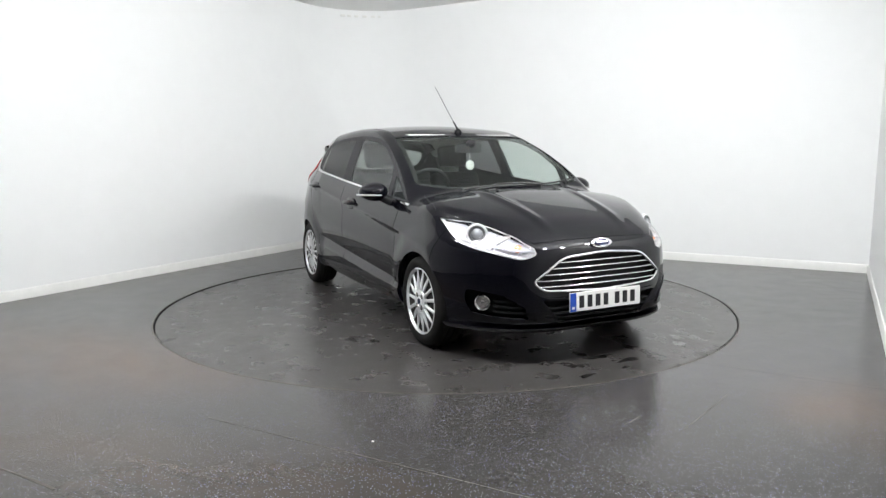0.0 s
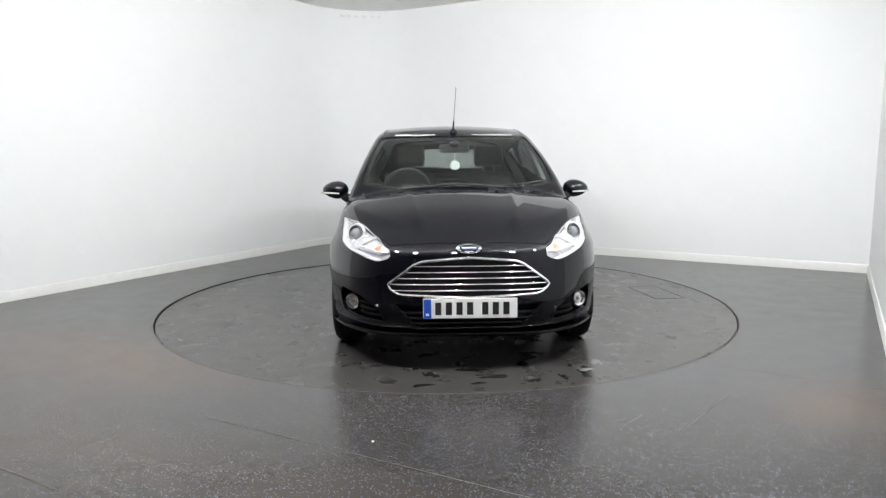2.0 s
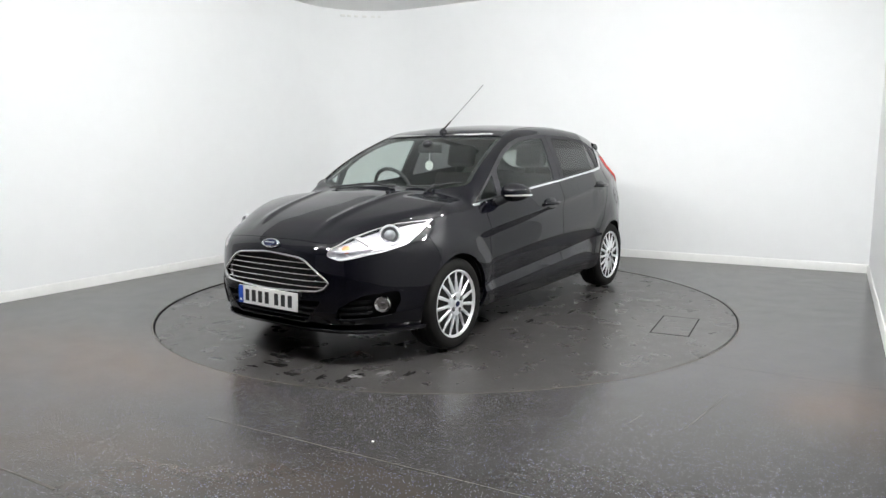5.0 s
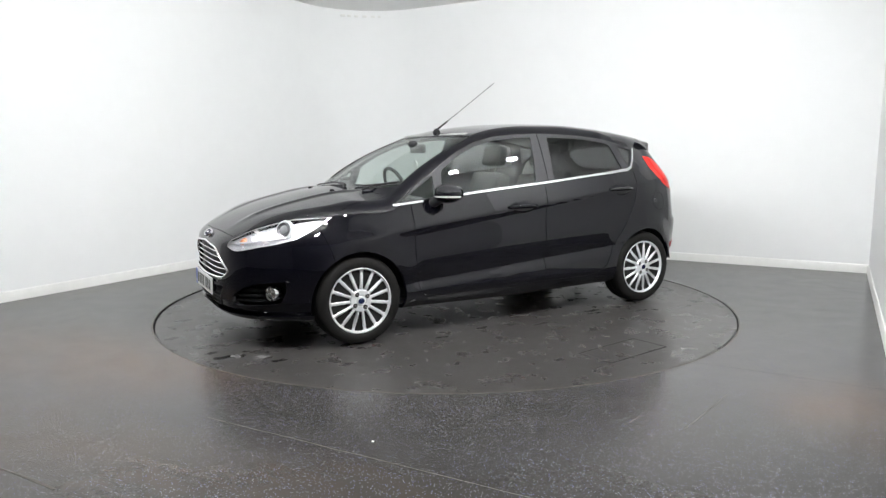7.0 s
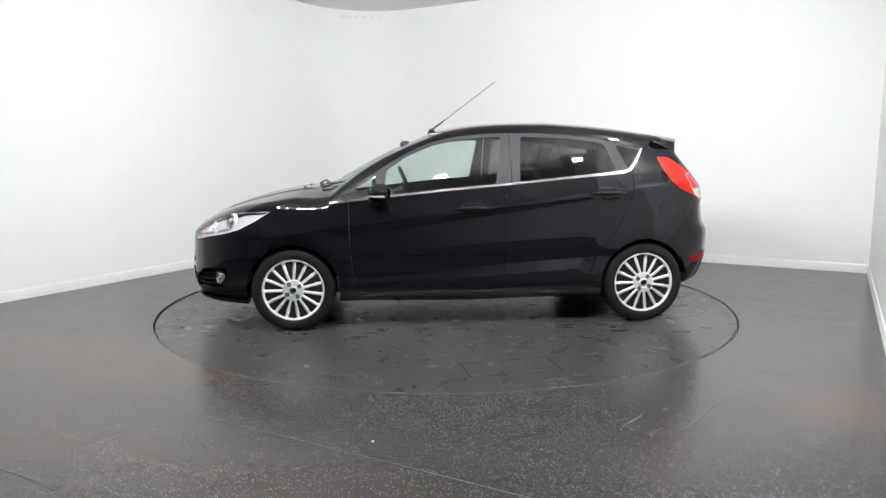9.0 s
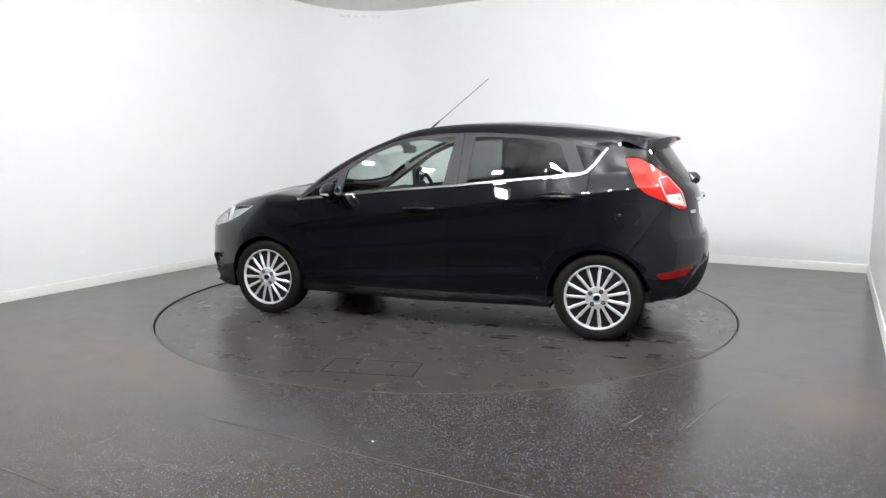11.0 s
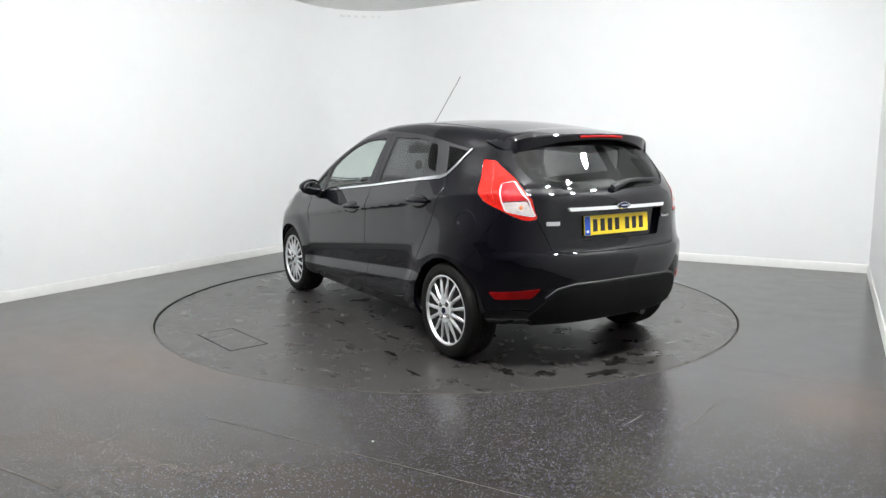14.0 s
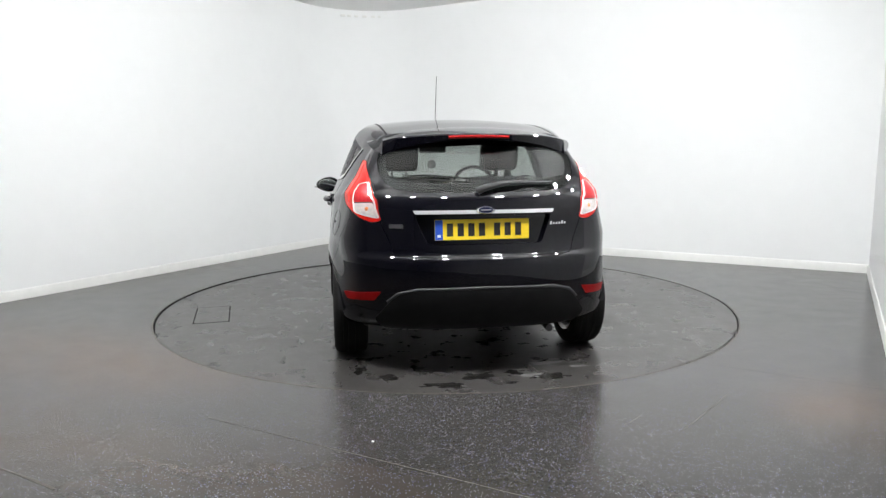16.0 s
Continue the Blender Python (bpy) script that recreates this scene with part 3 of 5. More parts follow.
TAILLIGHT = rounded([(-1.380, 1.187), (-1.475, 1.180), (-1.579, 1.118), (-1.644, 1.075), (-1.742, 0.970), (-1.772, 0.862), (-1.743, 0.850), (-1.648, 0.906), (-1.530, 0.953), (-1.465, 1.01), (-1.412, 1.115)], 0.015)
BONNET = both_ways_y([(1.10, 0.0), (1.085, 0.3), (1.0, 0.58), (0.965, 0.655), (1.158, 0.700), (1.33, 0.745), (1.40, 0.735), (1.612, 0.642), (1.721, 0.58), (1.862, 0.497), (1.94, 0.433), (1.955, 0.32), (1.962, 0.0)])
SCREEN = both_ways_y([(1.045, 0.0), (1.03, 0.25), (0.985, 0.455), (0.90, 0.65), (0.86, 0.672), (0.55, 0.622), (0.27, 0.567), (0.255, 0.535), (0.285, 0.3), (0.295, 0.0)])
REAR_SCREEN = both_ways([(0.0, 1.008), (0.36, 1.014), (0.47, 1.030), (0.527, 1.065), (0.557, 1.12), (0.563, 1.18), (0.545, 1.235), (0.495, 1.275), (0.38, 1.295), (0.0, 1.31)])
TAILGATE = both_ways([(0.0, 0.670), (0.40, 0.672), (0.475, 0.676), (0.495, 0.692), (0.515, 0.758), (0.566, 0.869), (0.574, 0.98), (0.59, 1.06), (0.612, 1.10), (0.61, 1.18), (0.585, 1.25), (0.52, 1.31), (0.38, 1.335), (0.0, 1.352)])
FRONT_BUMPER = [(1.38, 0.02), (1.38, 0.545), (1.42, 0.56), (1.437, 0.622), (1.487, 0.765), (1.60, 0.79), (1.75, 0.80), (2.2, 0.80), (2.2, 0.02)]
REAR_BUMPER = [(-1.40, 0.02), (-1.40, 0.555), (-1.50, 0.67), (-1.66, 0.905), (-1.78, 0.905), (-2.2, 0.88), (-2.2, 0.02)]
GRILLE = rounded([(-0.466, 0.497), (-0.285, 0.634), (0.0, 0.655), (0.285, 0.634), (0.466, 0.497), (0.405, 0.445), (0.0, 0.427), (-0.405, 0.445)], 0.05)
INTAKE = rounded([(-0.415, 0.395), (-0.29, 0.262), (0.29, 0.262), (0.415, 0.395), (0.0, 0.382)], 0.02)
FOG = rounded([(0.742, 0.447), (0.61, 0.425), (0.50, 0.352), (0.475, 0.283), (0.628, 0.290), (0.722, 0.308), (0.748, 0.385)], 0.02)
RECESS = rounded([(0.375, 0.892), (-0.375, 0.892), (-0.315, 0.735), (0.315, 0.735)], 0.02)
FLAP = [(-1.419 + 0.076 * a, 0.826 + 0.071 * b) for a, b in circle]

# ---------------------------------------------------------------- body shell with its openings
shell = cut(SHELL, prism(DLO, "y", -1.3, 1.3))
for wx in (WHEEL_X, -WHEEL_X):
    for s in (1, -1):
        shell = cut(shell, prism([(wx + 0.322 * a, HUB_Z + 0.005 + 0.322 * b) for a, b in circle], "y", s * 0.45, s * 1.2))
shell = cut(shell, prism(grown(SCREEN, 0.002), "z", 0.8, 1.6))
shell = cut(shell, prism(REAR_SCREEN, "x", -2.2, -1.3))
bonnet_mesh, shell = split(shell, BONNET, "z", 0.6, 1.3)
for s in (1, -1):
    shell = cut(shell, prism(HEADLIGHT, "y", s * 0.30, s * 1.2))
gate_mesh, shell = split(shell, TAILGATE, "x", -2.2, -1.45)
for s in (1, -1):
    shell = cut(shell, prism(TAILLIGHT, "y", s * 0.30, s * 1.2))
    gate_mesh = cut(gate_mesh, prism(TAILLIGHT, "y", s * 0.30, s * 1.2))
gate_mesh = cut(gate_mesh, prism(RECESS, "x", -2.2, -1.45))
front_mesh, shell = split(shell, FRONT_BUMPER, "y", -1.2, 1.2, 0.003)
rear_mesh, shell = split(shell, REAR_BUMPER, "y", -1.2, 1.2, 0.003)
front_mesh = cut(front_mesh, prism(GRILLE, "x", 1.6, 2.2))
front_mesh = cut(front_mesh, prism(INTAKE, "x", 1.6, 2.2))
for s in (1, -1):
    front_mesh = cut(front_mesh, prism([(s * p[0], p[1]) for p in FOG], "x", 1.3, 2.2))
door_meshes = []
for outline in (FRONT_DOOR, REAR_DOOR):
    left_mesh, shell = split(shell, outline, "y", 0.3, 1.2)
    shell = cut(shell, prism(grown(outline, 0.002), "y", -1.2, -0.3))
    door_meshes.append(left_mesh)
flap_mesh, shell = split(shell, FLAP, "y", 0.3, 1.2, 0.003)
shell_ob = finish("body", shell, PAINT, car, inner=LINING)
finish("bonnet", bonnet_mesh, PAINT, car)
finish("fuel_flap", flap_mesh, PAINT, car, "round black fuel flap")
gate = finish("tailgate", gate_mesh, PAINT, car, inner=TRIM)
front_bumper = finish("front_bumper", front_mesh, PAINT, car, inner=TRIM)
rear_bumper = finish("rear_bumper", rear_mesh, PAINT, car, inner=TRIM)


# ---------------------------------------------------------------- doors, glass, chrome
def tube(bm, points, radii, seg=10):
    """A round bar through the points, closed at both ends."""
    rings = []
    for i, p in enumerate(points):
        p = Vector(p)
        d = (Vector(points[min(i + 1, len(points) - 1)]) - Vector(points[max(i - 1, 0)])).normalized()
        side_way = d.orthogonal().normalized() if abs(d.z) > 0.95 else d.cross(Vector((0, 0, 1))).normalized()
        up = side_way.cross(d)
        r = radii[i] if isinstance(radii, (list, tuple)) else radii
        rings.append([bm.verts.new(p + (side_way * math.cos(2 * math.pi * k / seg) + up * math.sin(2 * math.pi * k / seg)) * r) for k in range(seg)])
    for a, b in zip(rings, rings[1:]):
        for k in range(seg):
            bm.faces.new((a[k], a[(k + 1) % seg], b[(k + 1) % seg], b[k]))
    bm.faces.new(rings[0][::-1])
    bm.faces.new(rings[-1])
    bmesh.ops.recalc_face_normals(bm, faces=bm.faces[:])
    return bm


def ball(bm, centre, size, u=24, v=16, m=None):
    made = bmesh.ops.create_uvsphere(bm, u_segments=u, v_segments=v, radius=1)["verts"]
    for p in made:
        q = Vector([p.co[i] * size[i] for i in range(3)])
        p.co = Vector(centre) + (m @ q if m else q)
    return made


FRAMES = only(layer(-0.002, -0.022), DLO, "y", 0.2, 1.3)
for pane in (FRONT_PANE, QUARTER_PANE, REAR_PANE, SMALL_PANE):
    FRAMES = cut(FRAMES, prism(pane, "y", 0.2, 1.3))
front_frame = only(FRAMES, [(-0.286, 0.8), (1.2, 0.8), (1.2, 1.5), (-0.286, 1.5)], "y", 0.2, 1.3)
rear_frame = only(FRAMES, [(-0.292, 0.8), (-1.4, 0.8), (-1.4, 1.5), (-0.292, 1.5)], "y", 0.2, 1.3)
strip = [(x, z - 0.004) for x, z in BELT] + [(-1.155, 1.088), (-1.208, 1.143), (-1.276, 1.247), (-1.262, 1.251), (-1.192, 1.152), (-1.145, 1.104), (-1.10, 1.092)] + [(x, z + 0.010) for x, z in reversed(BELT[:-1])]
chrome_front = only(RAISED, strip, "y", 0.2, 1.3)
PANES = ((FRONT_PANE, GLASS, "pale green door glass"), (QUARTER_PANE, GLASS, "small pale green corner glass"),
         (REAR_PANE, PRIVACY, "dark tinted privacy glass"), (SMALL_PANE, PRIVACY, "dark tinted corner glass"))
pane_meshes = [only(GLAZING, grown(outline, 0.003), "y", 0.2, 1.3) for outline, _, _ in PANES]


def handle_at(x, z, parent, s):
    p = to_surface(np.array([[x, 0.0, z]]), np.array([[0.0, float(s), 0.0]]))[0]
    bm = bmesh.new()
    ball(bm, (x, p[1] - s * 0.004, z), (0.108, 0.008, 0.046), 28, 12)
    part("handle_cup", bm, PAINT, parent, "black recessed handle cup", smooth=60)
    bm = bmesh.new()
    pts = [(x + 0.118 * u, p[1] + s * (0.030 - 0.030 * abs(u) ** 3.2), z + 0.008 - 0.004 * u * u) for u in np.linspace(-1, 1, 15)]
    tube(bm, pts, [0.010 + 0.006 * (1 - abs(u) ** 3) for u in np.linspace(-1, 1, 15)], 10)
    part("handle", bm, PAINT, parent, "glossy black grab handle", smooth=50)


for s in (1, -1):
    side_of = (lambda me: me.copy()) if s == 1 else flipped
    doors = []
    for me, x, z, frame_mesh, panes in ((door_meshes[0], -0.015, 0.836, front_frame, (0, 1)), (door_meshes[1], -0.962, 0.930, rear_frame, (2, 3))):
        door = finish("front_door" if x > -0.5 else "rear_door", side_of(me), PAINT, car, inner=DASH)
        finish("window_frame", side_of(frame_mesh), FRAME, door, "satin dark grey window frame")
        for i in panes:
            ob = finish("window", side_of(pane_meshes[i]), PANES[i][1], door, PANES[i][2])
        handle_at(x, z, door, s)
        doors.append(door)
    finish("chrome_strip", side_of(chrome_front), CHROME, car, "bright chrome strip under the side windows")
finish("windscreen", only(GLAZING, SCREEN, "z", 0.8, 1.6), GLASS, car, "pale green windscreen")
band = cut(only(layer(-0.0108, -0.0122), SCREEN, "z", 0.8, 1.6), prism(grown(SCREEN, -0.035), "z", 0.7, 1.7))
finish("windscreen_border", band, FRIT, car, "black printed border of the windscreen")
finish("rear_window", only(GLAZING, REAR_SCREEN, "x", -2.2, -1.3), REAR_GLASS, gate, "grey tinted rear window")
rear_band = cut(only(layer(-0.0108, -0.0122), REAR_SCREEN, "x", -2.2, -1.3), prism(grown(REAR_SCREEN, -0.045), "x", -2.3, -1.2))
finish("rear_window_border", rear_band, FRIT, gate, "black printed border of the rear window")
for s in (1, -1):
    ditch = [(0.26, s * 0.555), (-0.4, s * 0.535), (-1.0, s * 0.52), (-1.44, s * 0.505), (-1.44, s * 0.493), (-1.0, s * 0.508), (-0.4, s * 0.523), (0.26, s * 0.543)]
    finish("roof_seam", only(layer(0.0012, -0.004), ditch, "z", 1.2, 1.6), TRIM, car, "satin black roof seam strip")
for wx in (WHEEL_X, -WHEEL_X):
    for s in (1, -1):
        bm = bmesh.new()
        rings = []
        for y in (0.50, 0.60, 0.72, 0.80):
            rings.append([bm.verts.new((wx + 0.336 * math.cos(radians(a)), s * y, HUB_Z + 0.005 + 0.336 * math.sin(radians(a)))) for a in range(4, 177, 8)])
        rings.insert(0, [bm.verts.new((wx + 0.05 * math.cos(radians(a)), s * 0.50, HUB_Z + 0.05 * math.sin(radians(a)))) for a in range(4, 177, 8)])
        for a, b in zip(rings, rings[1:]):
            for k in range(len(a) - 1):
                bm.faces.new((a[k], a[k + 1], b[k + 1], b[k]))
        part("arch_liner", bm, PLASTIC, car, "black plastic wheel arch liner", smooth=50)


# ---------------------------------------------------------------- rolled panel edges
def along(points, step=0.012, closed=False):
    """Even steps along a line of (u, v) points."""
    out, pts = [], list(points) + ([points[0]] if closed else [])
    for a, b in zip(pts, pts[1:]):
        n_ = max(1, int(math.hypot(b[0] - a[0], b[1] - a[1]) / step))
        out += [(a[0] + (b[0] - a[0]) * k / n_, a[1] + (b[1] - a[1]) * k / n_) for k in range(n_)]
    return out + ([] if closed else [pts[-1]])


def sweep(starts, way, r, depth=0.0, closed=False, seg=8):
    """A round bead that follows the body's surface, met from inside along a way."""
    p = to_surface(np.array(starts, float), np.array([way] * len(starts), float))
    n_ = normals(p)
    p = p - n_ * depth
    bm, rings, count = bmesh.new(), [], len(p)
    for i in range(count):
        a = p[(i - 1) % count] if closed else p[max(i - 1, 0)]
        b = p[(i + 1) % count] if closed else p[min(i + 1, count - 1)]
        d = Vector(b - a).normalized()
        up = Vector(n_[i])
        across = d.cross(up).normalized()
        up = across.cross(d)
        rings.append([bm.verts.new(Vector(p[i]) + (across * math.cos(2 * math.pi * k / seg) + up * math.sin(2 * math.pi * k / seg)) * r) for k in range(seg)])
    for i in range(count if closed else count - 1):
        a, b = rings[i], rings[(i + 1) % count]
        for k in range(seg):
            bm.faces.new((a[k], a[(k + 1) % seg], b[(k + 1) % seg], b[k]))
    if not closed:
        bm.faces.new(rings[0])
        bm.faces.new(rings[-1])
    bmesh.ops.recalc_face_normals(bm, faces=bm.faces[:])
    return bm


EDGES = [[(0.859, 0.87), (0.855, 0.73), (0.851, 0.534), (0.822, 0.33)], [(-0.250, 0.955), (-0.228, 0.714), (-0.234, 0.30)],
         [(-0.60, 0.273), (-0.745, 0.289), (-0.832, 0.343), (-0.903, 0.505), (-1.025, 0.663), (-1.127, 0.841), (-1.167, 0.98), (-1.172, 1.06)]]
for s in (1, -1):
    for line in EDGES:
        part("panel_edge", sweep([(x, 0, z) for x, z in along(line)], (0, s, 0), 0.0021, 0.0008), PAINT, shell_ob, smooth=60)
    part("light_edge", sweep([(x, 0, z) for x, z in along(grown(TAILLIGHT, 0.003), closed=True)], (0, s, 0), 0.003, 0.001, True), PAINT, shell_ob, smooth=60)
part("flap_edge", sweep([(x, 0, z) for x, z in along(grown(FLAP, 0.002), closed=True)], (0, 1, 0), 0.0024, 0.0008, True), PAINT, shell_ob, smooth=60)
p_flap = to_surface(np.array([[-1.372, 0.0, 0.826]]), np.array([[0.0, 1.0, 0.0]]))[0]
bm = bmesh.new()
ball(bm, (p_flap[0], p_flap[1], p_flap[2]), (0.015, 0.004, 0.010), 16, 8)
part("flap_catch", bm, TRIM, shell_ob, "small black flap catch", smooth=60)


# ---------------------------------------------------------------- front end
def ring_of(src, outline, width, axis, lo, hi):
    return cut(only(src, outline, axis, lo, hi), prism(grown(outline, -width), axis, lo - 0.1, hi + 0.1))


grille = finish("grille", only(DEEP, grown(GRILLE, 0.02), "x", 1.6, 2.2), PLASTIC, front_bumper, "black grille with chrome bars")
part("grille_frame", sweep([(1.0, y, z) for y, z in along(grown(GRILLE, -0.003), 0.015, True)], (1, 0, 0), 0.0075, 0.001, True, 12), SATIN_CHROME, grille, "bright chrome grille frame", smooth=60)
BARS = layer(-0.004, -0.030)
for z in (0.605, 0.571, 0.537, 0.503, 0.469):
    reach = max(y for y, v in along(GRILLE, 0.004, True) if abs(v - z) < 0.005) - 0.004
    part("grille_bar", sweep([(1.0, y, z) for y in np.linspace(-reach, reach, 41)], (1, 0, 0), 0.0042, 0.008, False, 10), SATIN_CHROME, grille, "slim chrome grille bar", smooth=60)
intake = finish("lower_intake", only(DEEP, grown(INTAKE, 0.02), "x", 1.6, 2.2), PLASTIC, front_bumper, "black lower air intake")
clip = prism(grown(INTAKE, 0.004), "x", 1.6, 2.2)
for z in (0.285, 0.312, 0.345):
    bar = only(BARS, [(-0.6, z - 0.005), (0.6, z - 0.005), (0.6, z + 0.005), (-0.6, z + 0.005)], "x", 1.6, 2.2)
    finish("intake_bar", cut(bar, clip.copy(), "INTERSECT"), TRIM, intake)
finish("intake_frame", ring_of(layer(0.007, -0.02), grown(INTAKE, 0.016), 0.016, "x", 1.6, 2.2), PAINT, front_bumper, "glossy black intake surround")
lip_outline = both_ways_y([(2.3, 0.0), (2.3, 0.9), (1.55, 0.9), (1.55, 0.74), (1.75, 0.55), (1.85, 0.3), (1.86, 0.0)])
finish("lower_lip", only(LIP, lip_outline, "z", 0.196, 0.226), PAINT, front_bumper, "glossy black lower bumper lip")


def turned(centre, way):
    """A pose at a place whose z axis points along a way."""
    return Matrix.Translation(centre) @ Vector(way).to_track_quat("Z", "Y").to_matrix().to_4x4()


def lathe(bm, profile, seg=32, m=None):
    """Turns (radius, height) pairs about z."""
    rings = []
    for r, h in profile:
        ring = []
        for k in range(seg):
            u = 2 * math.pi * k / seg
            q = Vector((r * math.cos(u), r * math.sin(u), h))
            ring.append(bm.verts.new(m @ q if m else q))
        rings.append(ring)
    for a, b in zip(rings, rings[1:]):
        for k in range(seg):
            bm.faces.new((a[k], a[(k + 1) % seg], b[(k + 1) % seg], b[k]))
    if profile[0][0] > 1e-6:
        bm.faces.new(rings[0][::-1])
    if profile[-1][0] > 1e-6:
        bm.faces.new(rings[-1])
    bmesh.ops.remove_doubles(bm, verts=bm.verts[:], dist=1e-6)
    bmesh.ops.recalc_face_normals(bm, faces=bm.faces[:])
    return bm


def on_body(x, y, z, way, depth=0.0):
    """The place on the body reached from inside along a way, moved inwards by a depth."""
    w = np.array([way], float)
    w /= np.linalg.norm(w)
    p = to_surface(np.array([[x, y, z]]), w)
    n_ = normals(p)[0]
    return Vector(p[0] - n_ * depth), Vector(n_)


light_back = only(layer(-0.024, -0.028), HEADLIGHT, "y", 0.30, 1.2)
light_rim = ring_of(layer(-0.0045, -0.024), HEADLIGHT, 0.006, "y", 0.30, 1.2)
light_lens = only(COVER, grown(HEADLIGHT, -0.0015), "y", 0.30, 1.2)
fin_src = layer(-0.012, -0.024)
light_fin = only(fin_src, [(1.60, 0.725), (1.93, 0.664), (1.945, 0.672), (1.60, 0.737)], "y", 0.30, 1.2)
light_fin_2 = only(fin_src, [(1.77, 0.68), (1.80, 0.675), (1.835, 0.755), (1.815, 0.76)], "y", 0.30, 1.2)
for s in (1, -1):
    side_of = (lambda me: me.copy()) if s == 1 else flipped
    lamp = finish("headlight", side_of(light_back), SILVER, car, "clear headlight with bright reflector and projector lens")
    finish("headlight_rim", side_of(light_rim), CLEAR, lamp, "pale inner rim")
    finish("headlight_cover", side_of(light_lens), LENS, lamp, "clear plastic cover")
    finish("light_bar", side_of(light_fin), SILVER, lamp, "bright light bar")
    finish("divider", side_of(light_fin_2), CLEAR, lamp)
    c0 = Vector((1.678, s * 0.650, 0.754))
    way = Vector((0.80, s * 0.50, 0.28)).normalized()
    bm = lathe(bmesh.new(), [(0.050, -0.02), (0.050, 0.006), (0.044, 0.014), (0.036, 0.008), (0.036, -0.01)], 32, turned(c0, way))
    part("projector_ring", bm, DARK_ALLOY, lamp, "dark grey projector ring", smooth=40)
    bm = lathe(bmesh.new(), [(0.064, -0.02), (0.064, -0.004), (0.058, 0.003), (0.051, 0.002), (0.051, -0.02)], 32, turned(c0, way))
    part("projector_bezel", bm, ALLOY, lamp, "silver projector bezel", smooth=40)
    bm = lathe(bmesh.new(), [(0.036, -0.01), (0.034, 0.004), (0.026, 0.014), (0.014, 0.020), (0.0, 0.022)], 32, turned(c0, way))
    part("projector_lens", bm, PROJECTOR, lamp, "dark glassy projector lens", smooth=60)
    c1, n1 = on_body(1.5, s * 0.40, 0.66, (0.40, s * 0.116, 0.036), 0.034)
    bm = lathe(bmesh.new(), [(0.036, -0.014), (0.034, 0.0), (0.022, 0.012), (0.0, 0.016)], 20, turned(c1, n1))
    part("indicator_bulb", bm, AMBER, lamp, "amber indicator bulb", smooth=60)
    fog_back = finish("fog_recess", only(DEEP, grown([(s * p[0], p[1]) for p in FOG], 0.015), "x", 1.3, 2.2), PLASTIC, front_bumper, "black fog light recess")
    finish("recess_frame", ring_of(layer(0.006, -0.02), grown([(s * p[0], p[1]) for p in FOG], 0.010), 0.010, "x", 1.3, 2.2), PAINT, fog_back, "glossy black recess surround")
    fclip = prism([(s * p[0], p[1]) for p in grown(FOG, 0.003)], "x", 1.3, 2.2)
    for z in (0.318, 0.350, 0.384):
        bar = only(layer(-0.014, -0.05), [(s * 0.44, z - 0.006), (s * 0.615, z - 0.006), (s * 0.615, z + 0.006), (s * 0.44, z + 0.006)], "x", 1.3, 2.2)
        finish("recess_slat", cut(bar, fclip.copy(), "INTERSECT"), PLASTIC, fog_back)
    c2 = Vector((1.775, s * 0.667, 0.366))
    way = Vector((0.88, s * 0.46, 0.0))
    bm = lathe(bmesh.new(), [(0.050, -0.06), (0.050, 0.0), (0.044, 0.009), (0.037, 0.004), (0.034, -0.01)], 28, turned(c2, way))
    part("fog_ring", bm, SATIN_CHROME, fog_back, "chrome fog light ring", smooth=40)
    bm = lathe(bmesh.new(), [(0.036, -0.03), (0.036, -0.014), (0.026, -0.020), (0.013, -0.020), (0.012, -0.008), (0.0, -0.006)], 28, turned(c2, way))
    part("fog_light", bm, FOG_GLASS, fog_back, "clear round fog light", smooth=60)


def oval_badge(name, centre, way, w, h, parent):
    m = turned(centre, way)
    bm = bmesh.new()
    lathe(bm, [(1.0, -0.008), (1.0, 0.004), (0.94, 0.009), (0.84, 0.006), (0.0, 0.006)], 36)
    for v in bm.verts:
        v.co = m @ Vector((v.co.x * w, v.co.y * h, v.co.z))
    ob = part(name, bm, CHROME, parent, "chrome oval badge", smooth=40)
    bm = bmesh.new()
    lathe(bm, [(0.72, 0.0), (0.72, 0.0075), (0.0, 0.0085)], 36)
    for v in bm.verts:
        v.co = m @ Vector((v.co.x * w, v.co.y * h, v.co.z))
    part("badge_field", bm, BADGE_BLUE, ob, "dark blue badge field", smooth=40)
    bm = box(bmesh.new(), (-0.040, -0.004, 0.0075), (0.040, 0.005, 0.0095))
    for v in bm.verts:
        v.co = m @ Vector((v.co.x * w / 0.075, v.co.y * h / 0.032, v.co.z))
    part("badge_bar", bm, CHROME, ob)
    return ob


pb, nb = on_body(1.5, 0.0, 0.694, (1, 0, 0))
oval_badge("front_badge", pb + nb * 0.008, nb, 0.074, 0.031, front_bumper)


